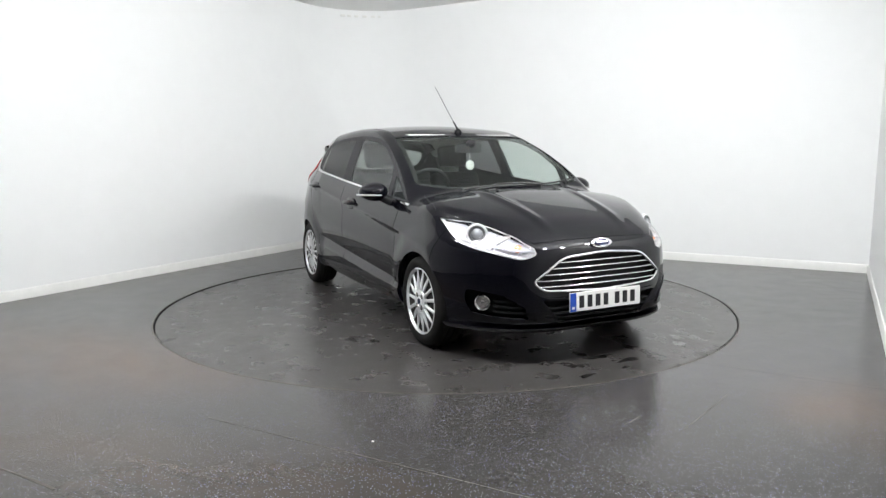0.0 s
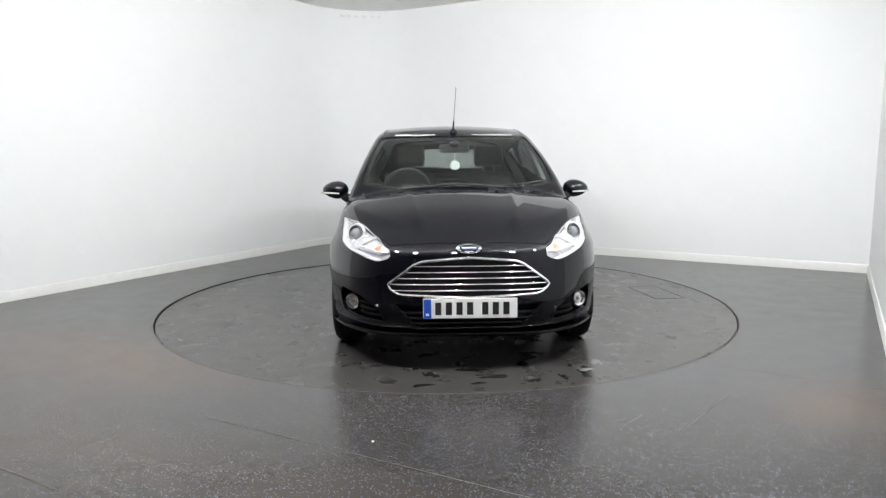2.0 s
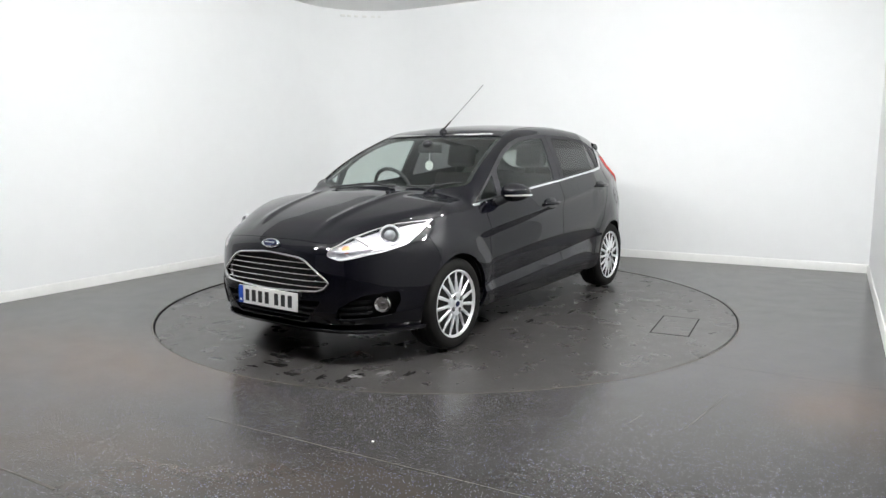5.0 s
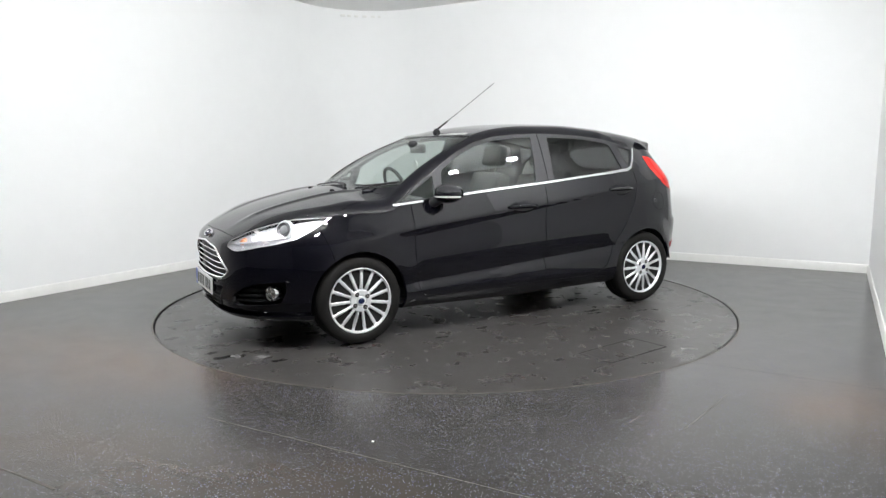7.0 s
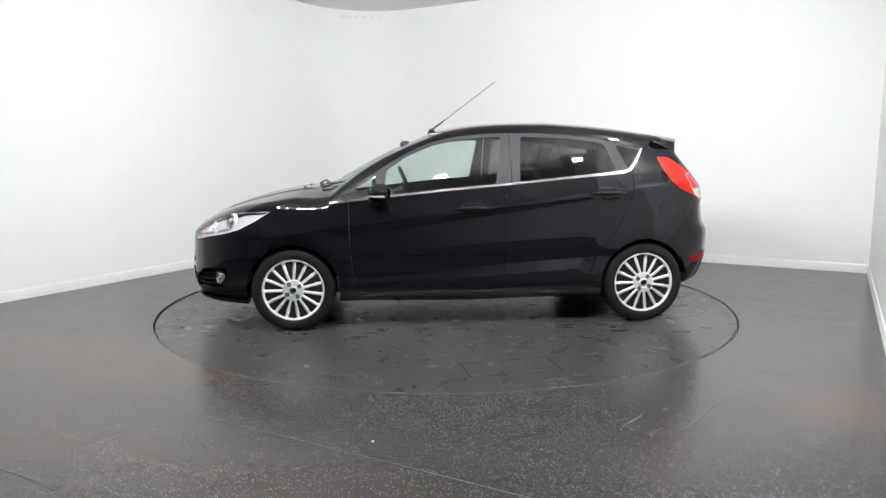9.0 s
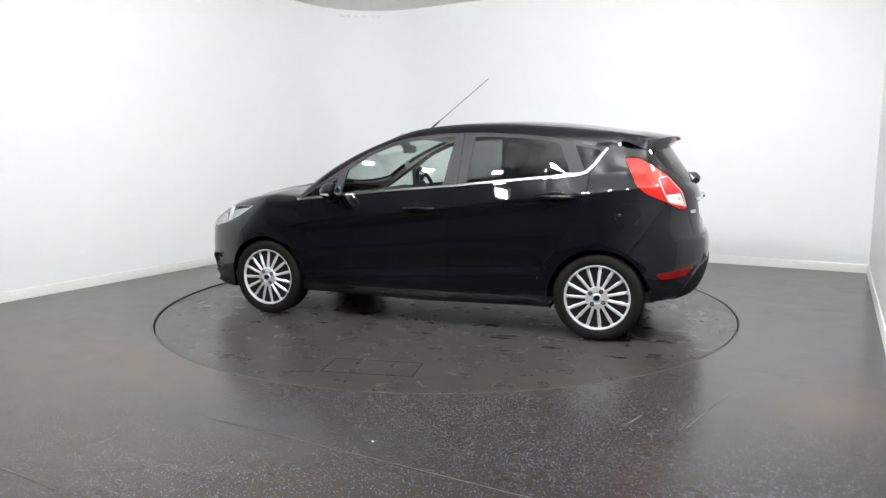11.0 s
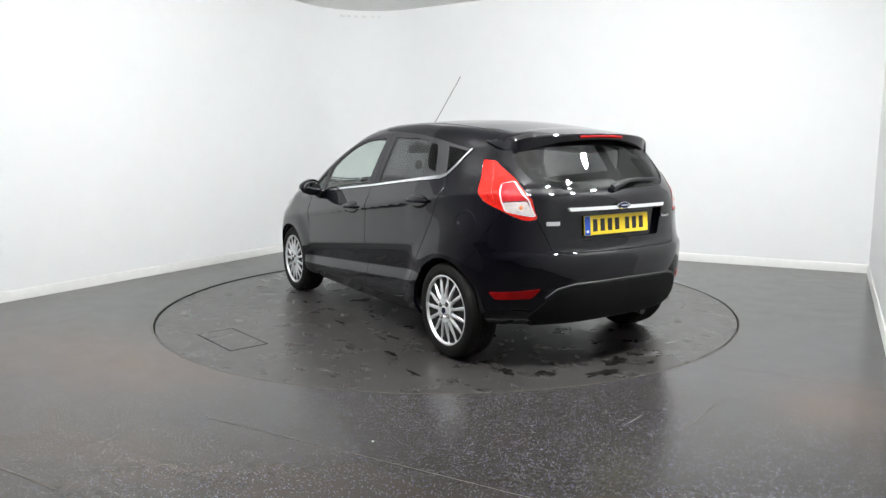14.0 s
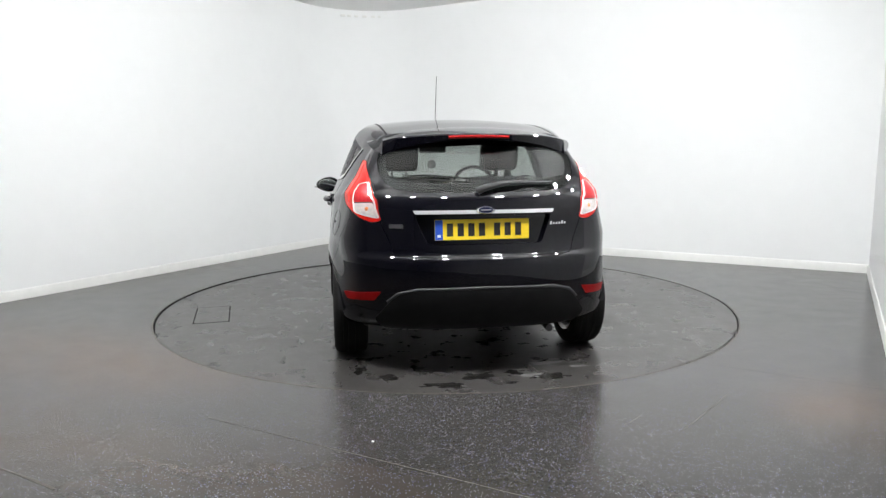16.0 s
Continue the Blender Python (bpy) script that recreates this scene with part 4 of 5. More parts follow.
def number_plate(name, m, mat, parent, wide=0.52, high=0.111):
    """A plate with a blue band; its letters are plain bars. Its face looks along z of m, with y up."""
    bm = bmesh.new()
    box(bm, (-wide / 2, -high / 2, -0.004), (wide / 2, high / 2, 0.004), 0.003)
    bm.transform(m)
    ob = part(name, bm, mat, parent, "number plate with blue band and dark bars")
    bm = bmesh.new()
    box(bm, (-wide / 2 + 0.002, -high / 2 + 0.002, 0.004), (-wide / 2 + 0.044, high / 2 - 0.002, 0.0052))
    bm.transform(m)
    part("plate_band", bm, PLATE_B, ob, "blue side band")
    bm = bmesh.new()
    box(bm, (-wide / 2 + 0.014, -high / 2 + 0.016, 0.0052), (-wide / 2 + 0.032, -high / 2 + 0.030, 0.006))
    bm.transform(m)
    part("band_bar", bm, WHITE, ob)
    x = -wide / 2 + 0.062
    for k in range(7):
        bm = bmesh.new()
        box(bm, (x + 0.004, -0.035, 0.004), (x + 0.038, 0.035, 0.0054))
        bm.transform(m)
        part("plate_bar", bm, INK, ob)
        x += 0.0585 + (0.025 if k == 3 else 0)
    return ob


def facing(centre, back=False, tilt=0.0):
    """A pose for a plate: z looks forwards (or backwards) along the car, y up."""
    turn = pose(0, 0, 0, 0, 0, -90 if back else 90) @ pose(0, 0, 0, 90 - tilt)
    return Matrix.Translation(centre) @ turn


number_plate("front_plate", facing((2.050, 0.004, 0.374), False, 2), PLATE_W, front_bumper)
bm = box(bmesh.new(), (2.02, -0.24, 0.335), (2.044, 0.25, 0.42), 0.006)
part("plate_holder", bm, PLASTIC, front_bumper, "black plate holder")

# ---------------------------------------------------------------- rear end
tl_red = only(COVER, grown(TAILLIGHT, -0.0015), "y", 0.30, 1.2)
INSET = rounded([(-1.592, 1.056), (-1.644, 1.068), (-1.735, 0.968), (-1.766, 0.873), (-1.662, 0.905), (-1.636, 0.955)], 0.014)
WHITE_PART = rounded([(-1.636, 0.955), (-1.73, 0.962), (-1.766, 0.873), (-1.662, 0.905)], 0.012)
tl_red = cut(tl_red, prism(INSET, "y", 0.3, 1.2))
tl_pink = only(COVER, grown(INSET, -0.004), "y", 0.3, 1.2)
tl_pink = cut(tl_pink, prism(grown(WHITE_PART, 0.002), "y", 0.3, 1.2))
tl_white = only(COVER, grown(WHITE_PART, -0.004), "y", 0.3, 1.2)
tl_rib = only(RAISED, rounded([(-1.455, 1.165), (-1.475, 1.16), (-1.60, 0.955), (-1.585, 0.95), (-1.54, 0.985)], 0.006), "y", 0.3, 1.2)
tl_rim = ring_of(layer(0.002, -0.006), grown(INSET, 0.001), 0.0032, "y", 0.3, 1.2)
tl_back = only(layer(-0.004, -0.045), grown(TAILLIGHT, -0.003), "y", 0.30, 1.2)
for s in (1, -1):
    side_of = (lambda me: me.copy()) if s == 1 else flipped
    lamp = finish("tail_light", side_of(tl_back), TRIM, car, "tall red tail light with clear lower window")
    finish("red_lens", side_of(tl_red), RED, lamp, "red lens")
    finish("brake_lens", side_of(tl_pink), CLEAR_RED, lamp, "pale red lens")
    finish("clear_lens", side_of(tl_white), TAIL_CLEAR, lamp, "clear lens over reflector")
    finish("lens_border", side_of(tl_rim), CLEAR, lamp, "clear lens border")
    finish("lens_rib", side_of(tl_rib), RED, lamp, "raised red lens rib")
    c3, n3 = on_body(-1.4, s * 0.50, 0.925, (-0.32, s * 0.13, 0.0), -0.001)
    bm = lathe(bmesh.new(), [(0.013, -0.004), (0.010, 0.001), (0.0, 0.002)], 16, turned(c3, n3))
    part("bulb", bm, AMBER, lamp, "amber bulb", smooth=60)
    refl = [(s * y, z) for y, z in rounded([(0.765, 0.456), (0.562, 0.482), (0.600, 0.428), (0.745, 0.416)], 0.01)]
    finish("reflector", only(RAISED, refl, "x", -2.2, -1.4), DEEP_RED, rear_bumper, "dark red rear reflector")
VALANCE = rounded(both_ways([(0.0, 0.497), (0.375, 0.492), (0.470, 0.470), (0.52, 0.425), (0.60, 0.318), (0.52, 0.235), (0.0, 0.225)]), 0.02)
valance = finish("valance", only(layer(0.008, -0.02), VALANCE, "x", -2.2, -1.4), VALANCE_GREY, rear_bumper, "textured dark grey bumper valance")
ridge = [(y, z) for y, z in along([(0.53, 0.425), (0.475, 0.474), (0.375, 0.499), (0.0, 0.505), (-0.375, 0.499), (-0.475, 0.474), (-0.53, 0.425)], 0.02)]
part("valance_ridge", sweep([(-1.2, y, z) for y, z in ridge], (-1, 0, 0), 0.009, 0.001), TRIM, valance, "satin black moulded ridge", smooth=60)
finish("plate_recess", only(layer(-0.030, -0.036), grown(RECESS, 0.015), "x", -2.2, -1.4), PAINT, gate)
finish("chrome_bar", only(layer(0.014, -0.004), rounded([(0.378, 0.900), (-0.378, 0.900), (-0.388, 0.919), (0.388, 0.919)], 0.006), "x", -2.2, -1.4), ALLOY, gate, "satin chrome bar above the number plate")
pb, nb = on_body(-1.4, 0.0, 0.916, (-1, 0, 0))
oval_badge("rear_badge", pb + nb * 0.018, nb, 0.052, 0.022, gate)
number_plate("rear_plate", facing((-1.836, 0.012, 0.812), True, 5), PLATE_Y, gate)
finish("badge_bar", only(RAISED, rounded([(0.515, 0.824), (0.44, 0.824), (0.44, 0.846), (0.515, 0.846)], 0.003), "x", -2.2, -1.4), CHROME, gate, "small chrome badge")
for k in range(6):
    y0 = -0.365 - k * 0.017
    tall = 0.016 if k in (0, 4) else 0.009
    finish("script_bar", only(RAISED, [(y0, 0.832), (y0 - 0.011, 0.832), (y0 - 0.013, 0.834 + tall), (y0 - 0.003, 0.834 + tall)], "x", -2.2, -1.4), CHROME, gate, "chrome script reduced to a bar")


def build_spoiler():
    bm = bmesh.new()
    rows = []
    n = 41
    for i in range(n):
        u = i / (n - 1) * 2 - 1
        y = 0.525 * u
        xr = -1.695 + 0.135 * abs(u) ** 2.2
        front = -1.36

        def zt(x):
            return float(top_line(np.array(x)) - crown(np.array(x)) * (y / 0.7) ** 2)
        drop = 0.022 * abs(u) ** 6
        row = [(front, y, zt(front) - drop - 0.008)]
        for k in range(1, 6):
            x = front + (xr - front) * k / 5
            row.append((x, y, zt(x) - drop + 0.004 * min(k, 2) / 2))
        zr = row[-1][2]
        deep = 0.030 + 0.050 * u * u
        row.append((xr - 0.004, y, zr - 0.007))
        row.append((xr + 0.006, y, zr - deep))
        row.append((xr + 0.022, y, zr - deep - 0.008))
        row.append((xr + 0.08, y, zr - deep - 0.004))
        row.append((front, y, row[0][2] - 0.03))
        rows.append([bm.verts.new(p) for p in row])
    skirt = ((-1.36, 0.650, 1.295), (-1.40, 0.648, 1.283), (-1.44, 0.638, 1.265), (-1.48, 0.622, 1.248), (-1.52, 0.600, 1.232), (-1.555, 0.578, 1.220),
             (-1.562, 0.573, 1.214), (-1.556, 0.566, 1.205), (-1.53, 0.560, 1.197), (-1.48, 0.560, 1.198), (-1.36, 0.600, 1.25))
    skirt = [(x, y - 0.042, z) for x, y, z in skirt]
    rows.insert(0, [bm.verts.new((x, -y, z)) for x, y, z in skirt])
    rows.append([bm.verts.new(p) for p in skirt])
    k = len(rows[0])
    for a, b in zip(rows, rows[1:]):
        for j in range(k):
            bm.faces.new((a[j], a[(j + 1) % k], b[(j + 1) % k], b[j]))
    bm.faces.new(rows[0])
    bm.faces.new(rows[-1])
    bmesh.ops.recalc_face_normals(bm, faces=bm.faces[:])
    sp = part("spoiler", bm, PAINT, gate, "glossy black roof spoiler", smooth=35)
    bm = bmesh.new()
    pts = [(-1.697 + 0.135 * abs(y / 0.525) ** 2.2, y, float(top_line(np.array(-1.69))) - 0.13 * y * y - 0.014) for y in np.linspace(-0.17, 0.17, 13)]
    tube(bm, pts, 0.0085, 8)
    part("brake_light", bm, DEEP_RED, sp, "red high-level brake light", smooth=50)


build_spoiler()


# ---------------------------------------------------------------- wheels
def spoke_mesh():
    """One slim alloy spoke that forks a little towards the rim."""
    bm = bmesh.new()
    rows = []
    for r, w, h, lift in ((0.060, 0.0100, 0.020, 0.020), (0.085, 0.0090, 0.018, 0.025), (0.125, 0.0098, 0.018, 0.022), (0.160, 0.0118, 0.019, 0.015), (0.184, 0.0142, 0.020, 0.010), (0.200, 0.0165, 0.020, 0.0130), (0.2095, 0.019, 0.018, 0.0225)):
        rows.append([bm.verts.new(p) for p in ((-w, r, lift - h), (-w, r, lift - 0.006), (-w * 0.45, r, lift), (w * 0.45, r, lift), (w, r, lift - 0.006), (w, r, lift - h))])
    for a, b in zip(rows, rows[1:]):
        for k in range(6):
            bm.faces.new((a[k], a[(k + 1) % 6], b[(k + 1) % 6], b[k]))
    bm.faces.new(rows[0])
    bm.faces.new(rows[-1])
    bmesh.ops.recalc_face_normals(bm, faces=bm.faces[:])
    me = bpy.data.meshes.new("spoke")
    bm.to_mesh(me)
    bm.free()
    me.materials.append(ALLOY)
    return me


def build_wheel(turn):
    """A wheel whose outer face looks along z: origin in the middle of the tyre."""
    bm = lathe(bmesh.new(), [(0.190, 0.045), (0.210, 0.078), (0.2135, 0.086), (0.2135, 0.094), (0.208, 0.096), (0.202, 0.088), (0.193, 0.066), (0.186, 0.02), (0.184, -0.08), (0.205, -0.09), (0.208, -0.07), (0.190, -0.05), (0.190, 0.045)], 64)
    wheel = part("wheel", bm, ALLOY, None, "silver multi-spoke alloy wheel", smooth=40)
    tyre_profile = [(0.204, 0.080), (0.2150, 0.093), (0.224, 0.0985), (0.245, 0.1015), (0.262, 0.098), (0.276, 0.091), (0.283, 0.082), (0.2835, 0.079), (0.2855, 0.076), (0.2885, 0.05)]
    tread = []
    for z in (0.05, 0.02, -0.02, -0.05):
        tread += [(0.2892, z + 0.004), (0.283, z + 0.003), (0.283, z - 0.003), (0.2892, z - 0.004)]
    other = [(r, -z) for r, z in reversed(tyre_profile)]
    bm = lathe(bmesh.new(), tyre_profile + tread + other + [(0.204, 0.080)], 72)
    part("tyre", bm, RUBBER, wheel, "worn black tyre with dusty tread", smooth=45)
    sm = spoke_mesh()
    for k in range(15):
        ob = new("spoke", sm)
        ob.parent = wheel
        ob.matrix_basis = pose(0, 0, 0.072, 0, 0, turn + 24 * k)
    bm = lathe(bmesh.new(), [(0.074, 0.045), (0.074, 0.092), (0.069, 0.098), (0.040, 0.099), (0.034, 0.092), (0.0, 0.092)], 40)
    part("hub", bm, ALLOY, wheel, "silver hub", smooth=35)
    for k in range(4):
        u = radians(turn + 25 + 90 * k)
        # no hollow is cut: a near-black disc gives the recess its shade by colour
        bm = lathe(bmesh.new(), [(0.0145, 0.080), (0.0145, 0.0998), (0.0, 0.0998)], 16)
        for v in bm.verts:
            v.co += Vector((0.0505 * math.cos(u), 0.0505 * math.sin(u), 0))
        part("nut_recess", bm, PIT, wheel, "near-black disc standing in for a shaded nut recess", smooth=40)
        bm = lathe(bmesh.new(), [(0.0085, 0.085), (0.0085, 0.1030), (0.006, 0.1055), (0.0, 0.1055)], 6)
        for v in bm.verts:
            v.co += Vector((0.0505 * math.cos(u), 0.0505 * math.sin(u), 0))
        part("wheel_nut", bm, BRAKE, wheel, "steel wheel nut")
    bm = lathe(bmesh.new(), [(0.029, 0.085), (0.029, 0.0985), (0.025, 0.1015), (0.0, 0.1015)], 28)
    cap = part("centre_cap", bm, ALLOY, wheel, "silver centre cap", smooth=40)
    bm = lathe(bmesh.new(), [(1, 0.099), (1, 0.1025), (0, 0.1032)], 28)
    for v in bm.verts:
        v.co.x *= 0.022
        v.co.y *= 0.018
    part("cap_badge", bm, BADGE_BLUE, wheel, "dark blue oval on the cap", smooth=40)
    bm = lathe(bmesh.new(), [(0.128, -0.002), (0.128, 0.012), (0.06, 0.012), (0.06, 0.03), (0.0, 0.03)], 48)
    part("brake_disc", bm, BRAKE, wheel, "steel brake disc", smooth=35)
    bm = lathe(bmesh.new(), [(0.186, -0.04), (0.0, -0.04)], 48)
    part("wheel_back", bm, PIT, wheel)
    return wheel


first_wheel = build_wheel(0.0)
first_wheel.parent = car
for wx, s, turn in ((WHEEL_X, 1, 8), (-WHEEL_X, 1, 31), (WHEEL_X, -1, 17), (-WHEEL_X, -1, 40)):
    m = pose(wx, s * 0.728, 0.2895, -90 * s) @ pose(0, 0, 0, 0, 0, turn)
    if wx > 0 and s == 1:
        first_wheel.matrix_basis = m
    else:
        copy_thing(first_wheel, m)


# ---------------------------------------------------------------- door mirrors, aerial, wipers
def build_mirror(s):
    bm = bmesh.new()
    ball(bm, (0, 0, 0), (0.085, 0.098, 0.064), 32, 20)
    for v in bm.verts:
        if v.co.x < -0.03:
            v.co.x = -0.03 + (v.co.x + 0.03) * 0.25
        v.co.z *= 1 - 0.18 * (v.co.y * s / 0.098)
        v.co.x -= 0.02 * (v.co.y * s / 0.098)
        v.co += Vector((0.632, s * 0.892, 0.957))
    cap = part("door_mirror", bm, PAINT, car, "glossy black door mirror", smooth=50)
    bm = bmesh.new()
    ball(bm, (0, 0, 0), (0.004, 0.078, 0.048), 28, 12)
    for v in bm.verts:
        v.co += Vector((0.579 - 0.02 * v.co.y * s / 0.098, s * 0.892, 0.957))
    part("mirror_glass", bm, MIRROR, cap, "mirror glass", smooth=60)
    bm = bmesh.new()
    for i in range(9):
        u = radians(-18 + i * 12.5)
        x0, y0 = 0.612 + 0.084 * math.cos(u), 0.892 + 0.096 * math.sin(u)
        x0 -= 0.02 * math.sin(u)
        a = [bm.verts.new((x0 + dx * math.cos(u), s * (y0 + dx * math.sin(u)), 0.957 + z)) for dx, z in ((-0.012, -0.028), (0.015, -0.025), (0.019, -0.019), (0.0185, -0.013), (-0.012, -0.011))]
        if i:
            for k in range(5):
                bm.faces.new((last[k], last[(k + 1) % 5], a[(k + 1) % 5], a[k]))
        else:
            bm.faces.new(a)
        last = a
    bm.faces.new(last)
    bmesh.ops.recalc_face_normals(bm, faces=bm.faces[:])
    part("mirror_indicator", bm, CLEAR, cap, "clear indicator strip", smooth=50)
    bm = bmesh.new()
    tube(bm, [(0.70, s * 0.748, 0.885), (0.685, s * 0.79, 0.895), (0.665, s * 0.83, 0.915), (0.645, s * 0.862, 0.935)], [0.040, 0.034, 0.030, 0.030], 14)
    part("mirror_stalk", bm, PLASTIC, cap, "black mirror stalk", smooth=60)


build_mirror(1)
build_mirror(-1)
bm = lathe(bmesh.new(), [(0.030, -0.012), (0.030, 0.002), (0.018, 0.012), (0.009, 0.022), (0.0, 0.024)], 20)
bm.transform(pose(0.222, 0, 1.392, 0, 14))
aerial = part("aerial", bm, PLASTIC, car, "thin raked roof aerial", smooth=50)
A0, A1 = Vector((0.216, 0, 1.405)), Vector((-0.292, 0.05, 1.783))
bm = tube(bmesh.new(), [A0, A0.lerp(A1, 0.02), A0.lerp(A1, 0.17), A0.lerp(A1, 0.19)], [0.008, 0.0075, 0.006, 0.003], 10)
part("aerial_base", bm, PLASTIC, aerial, "black rubber aerial base", smooth=50)
bm = tube(bmesh.new(), [A0.lerp(A1, 0.18), A1], 0.0023, 8)
part("aerial_rod", bm, TRIM, aerial, "thin dark aerial rod", smooth=50)


def top_z(x, y):
    return float(to_surface(np.array([[x, y, 0.62]]), np.array([[0.0, 0.0, 1.0]]))[0][2])


def build_wiper(a, b, pivot):
    pts = [(a[0] + (b[0] - a[0]) * u, a[1] + (b[1] - a[1]) * u) for u in np.linspace(0, 1, 9)]
    bm = tube(bmesh.new(), [(x, y, top_z(x, y) + 0.010) for x, y in pts], [0.004] + [0.006] * 7 + [0.004], 8)
    w = part("wiper", bm, TRIM, car, "black windscreen wiper blade", smooth=50)
    mid = pts[4]
    bm = tube(bmesh.new(), [(*pivot, top_z(*pivot) + 0.012), ((pivot[0] + mid[0]) / 2, (pivot[1] + mid[1]) / 2, top_z((pivot[0] + mid[0]) / 2, (pivot[1] + mid[1]) / 2) + 0.018), (*mid, top_z(*mid) + 0.018)], [0.011, 0.007, 0.005], 8)
    part("wiper_arm", bm, TRIM, w, "black wiper arm", smooth=50)


build_wiper((1.075, -0.42), (1.05, 0.12), (1.085, 0.20))
build_wiper((1.035, 0.26), (0.885, 0.64), (1.06, 0.44))
for y in (-0.22, 0.24):
    bm = bmesh.new()
    ball(bm, (1.20, y, top_z(1.20, y) + 0.002), (0.018, 0.014, 0.008), 12, 8)
    part("washer_jet", bm, PLASTIC, car, "small black washer jet", smooth=60)


def rear_x(y, z):
    return float(to_surface(np.array([[-1.2, y, z]]), np.array([[-1.0, 0.0, 0.0]]))[0][0])


bm = tube(bmesh.new(), [(rear_x(y, z) - 0.016, y, z) for y, z in ((-0.06, 1.046), (-0.15, 1.057), (-0.25, 1.060), (-0.34, 1.060), (-0.40, 1.058))], [0.006, 0.009, 0.009, 0.008, 0.005], 8)
rw = part("rear_wiper", bm, TRIM, gate, "black rear wiper", smooth=50)
bm = tube(bmesh.new(), [(rear_x(0.035, 1.018) - 0.012, 0.035, 1.018), (rear_x(0.0, 1.035) - 0.034, 0.0, 1.035), (rear_x(-0.1, 1.055) - 0.034, -0.1, 1.058), (rear_x(-0.22, 1.06) - 0.026, -0.22, 1.064)], [0.022, 0.019, 0.013, 0.008], 10)
part("wiper_arm", bm, TRIM, rw, "black wiper arm", smooth=50)


# ---------------------------------------------------------------- inside the car
def cushion(name, lo, hi, mat, label, m, bevel=0.05, parent=car):
    bm = bmesh.new()
    box(bm, lo, hi)
    bmesh.ops.bevel(bm, geom=bm.edges[:], offset=bevel, segments=4, affect="EDGES", profile=0.6)
    bm.transform(m)
    return part(name, bm, mat, parent, label, smooth=60)


def build_front_seat(y):
    m = pose(-0.20, y, 0.42)
    seat = cushion("front_seat", (-0.22, -0.24, -0.08), (0.28, 0.24, 0.10), CLOTH, "charcoal cloth front seat", m, 0.06)
    lean_back = pose(-0.40, y, 0.46, 0, -14)
    cushion("seat_back", (-0.07, -0.235, 0.0), (0.07, 0.235, 0.60), CLOTH, "charcoal cloth backrest", lean_back, 0.06, seat)
    head = lean_back @ pose(0.0, 0, 0.66)
    cushion("headrest", (-0.05, -0.135, 0.0), (0.055, 0.135, 0.19), CLOTH, "charcoal headrest", head, 0.045, seat)
    for dy in (-0.05, 0.05):
        bm = tube(bmesh.new(), [head @ Vector((0, dy, -0.09)), head @ Vector((0, dy, 0.03))], 0.006, 8)
        part("headrest_post", bm, CHROME, seat, "steel headrest post", smooth=50)


build_front_seat(0.36)
build_front_seat(-0.36)
m = pose(-0.95, 0, 0.42)
bench = cushion("rear_bench", (-0.25, -0.62, -0.08), (0.25, 0.62, 0.10), CLOTH, "charcoal cloth rear bench", m, 0.05)
cushion("bench_back", (-0.06, -0.60, 0.0), (0.06, 0.60, 0.50), CLOTH, "charcoal bench backrest", pose(-1.20, 0, 0.46, 0, -14), 0.05, bench)
for y in (-0.36, 0.36):
    cushion("headrest", (-0.045, -0.12, 0.49), (0.045, 0.12, 0.60), CLOTH, "charcoal rear headrest", pose(-1.20, y, 0.46, 0, -14), 0.04, bench)
cushion("parcel_shelf", (-1.68, -0.52, 0.93), (-1.34, 0.52, 0.945), DASH, "black parcel shelf", Matrix.Identity(4), 0.006)


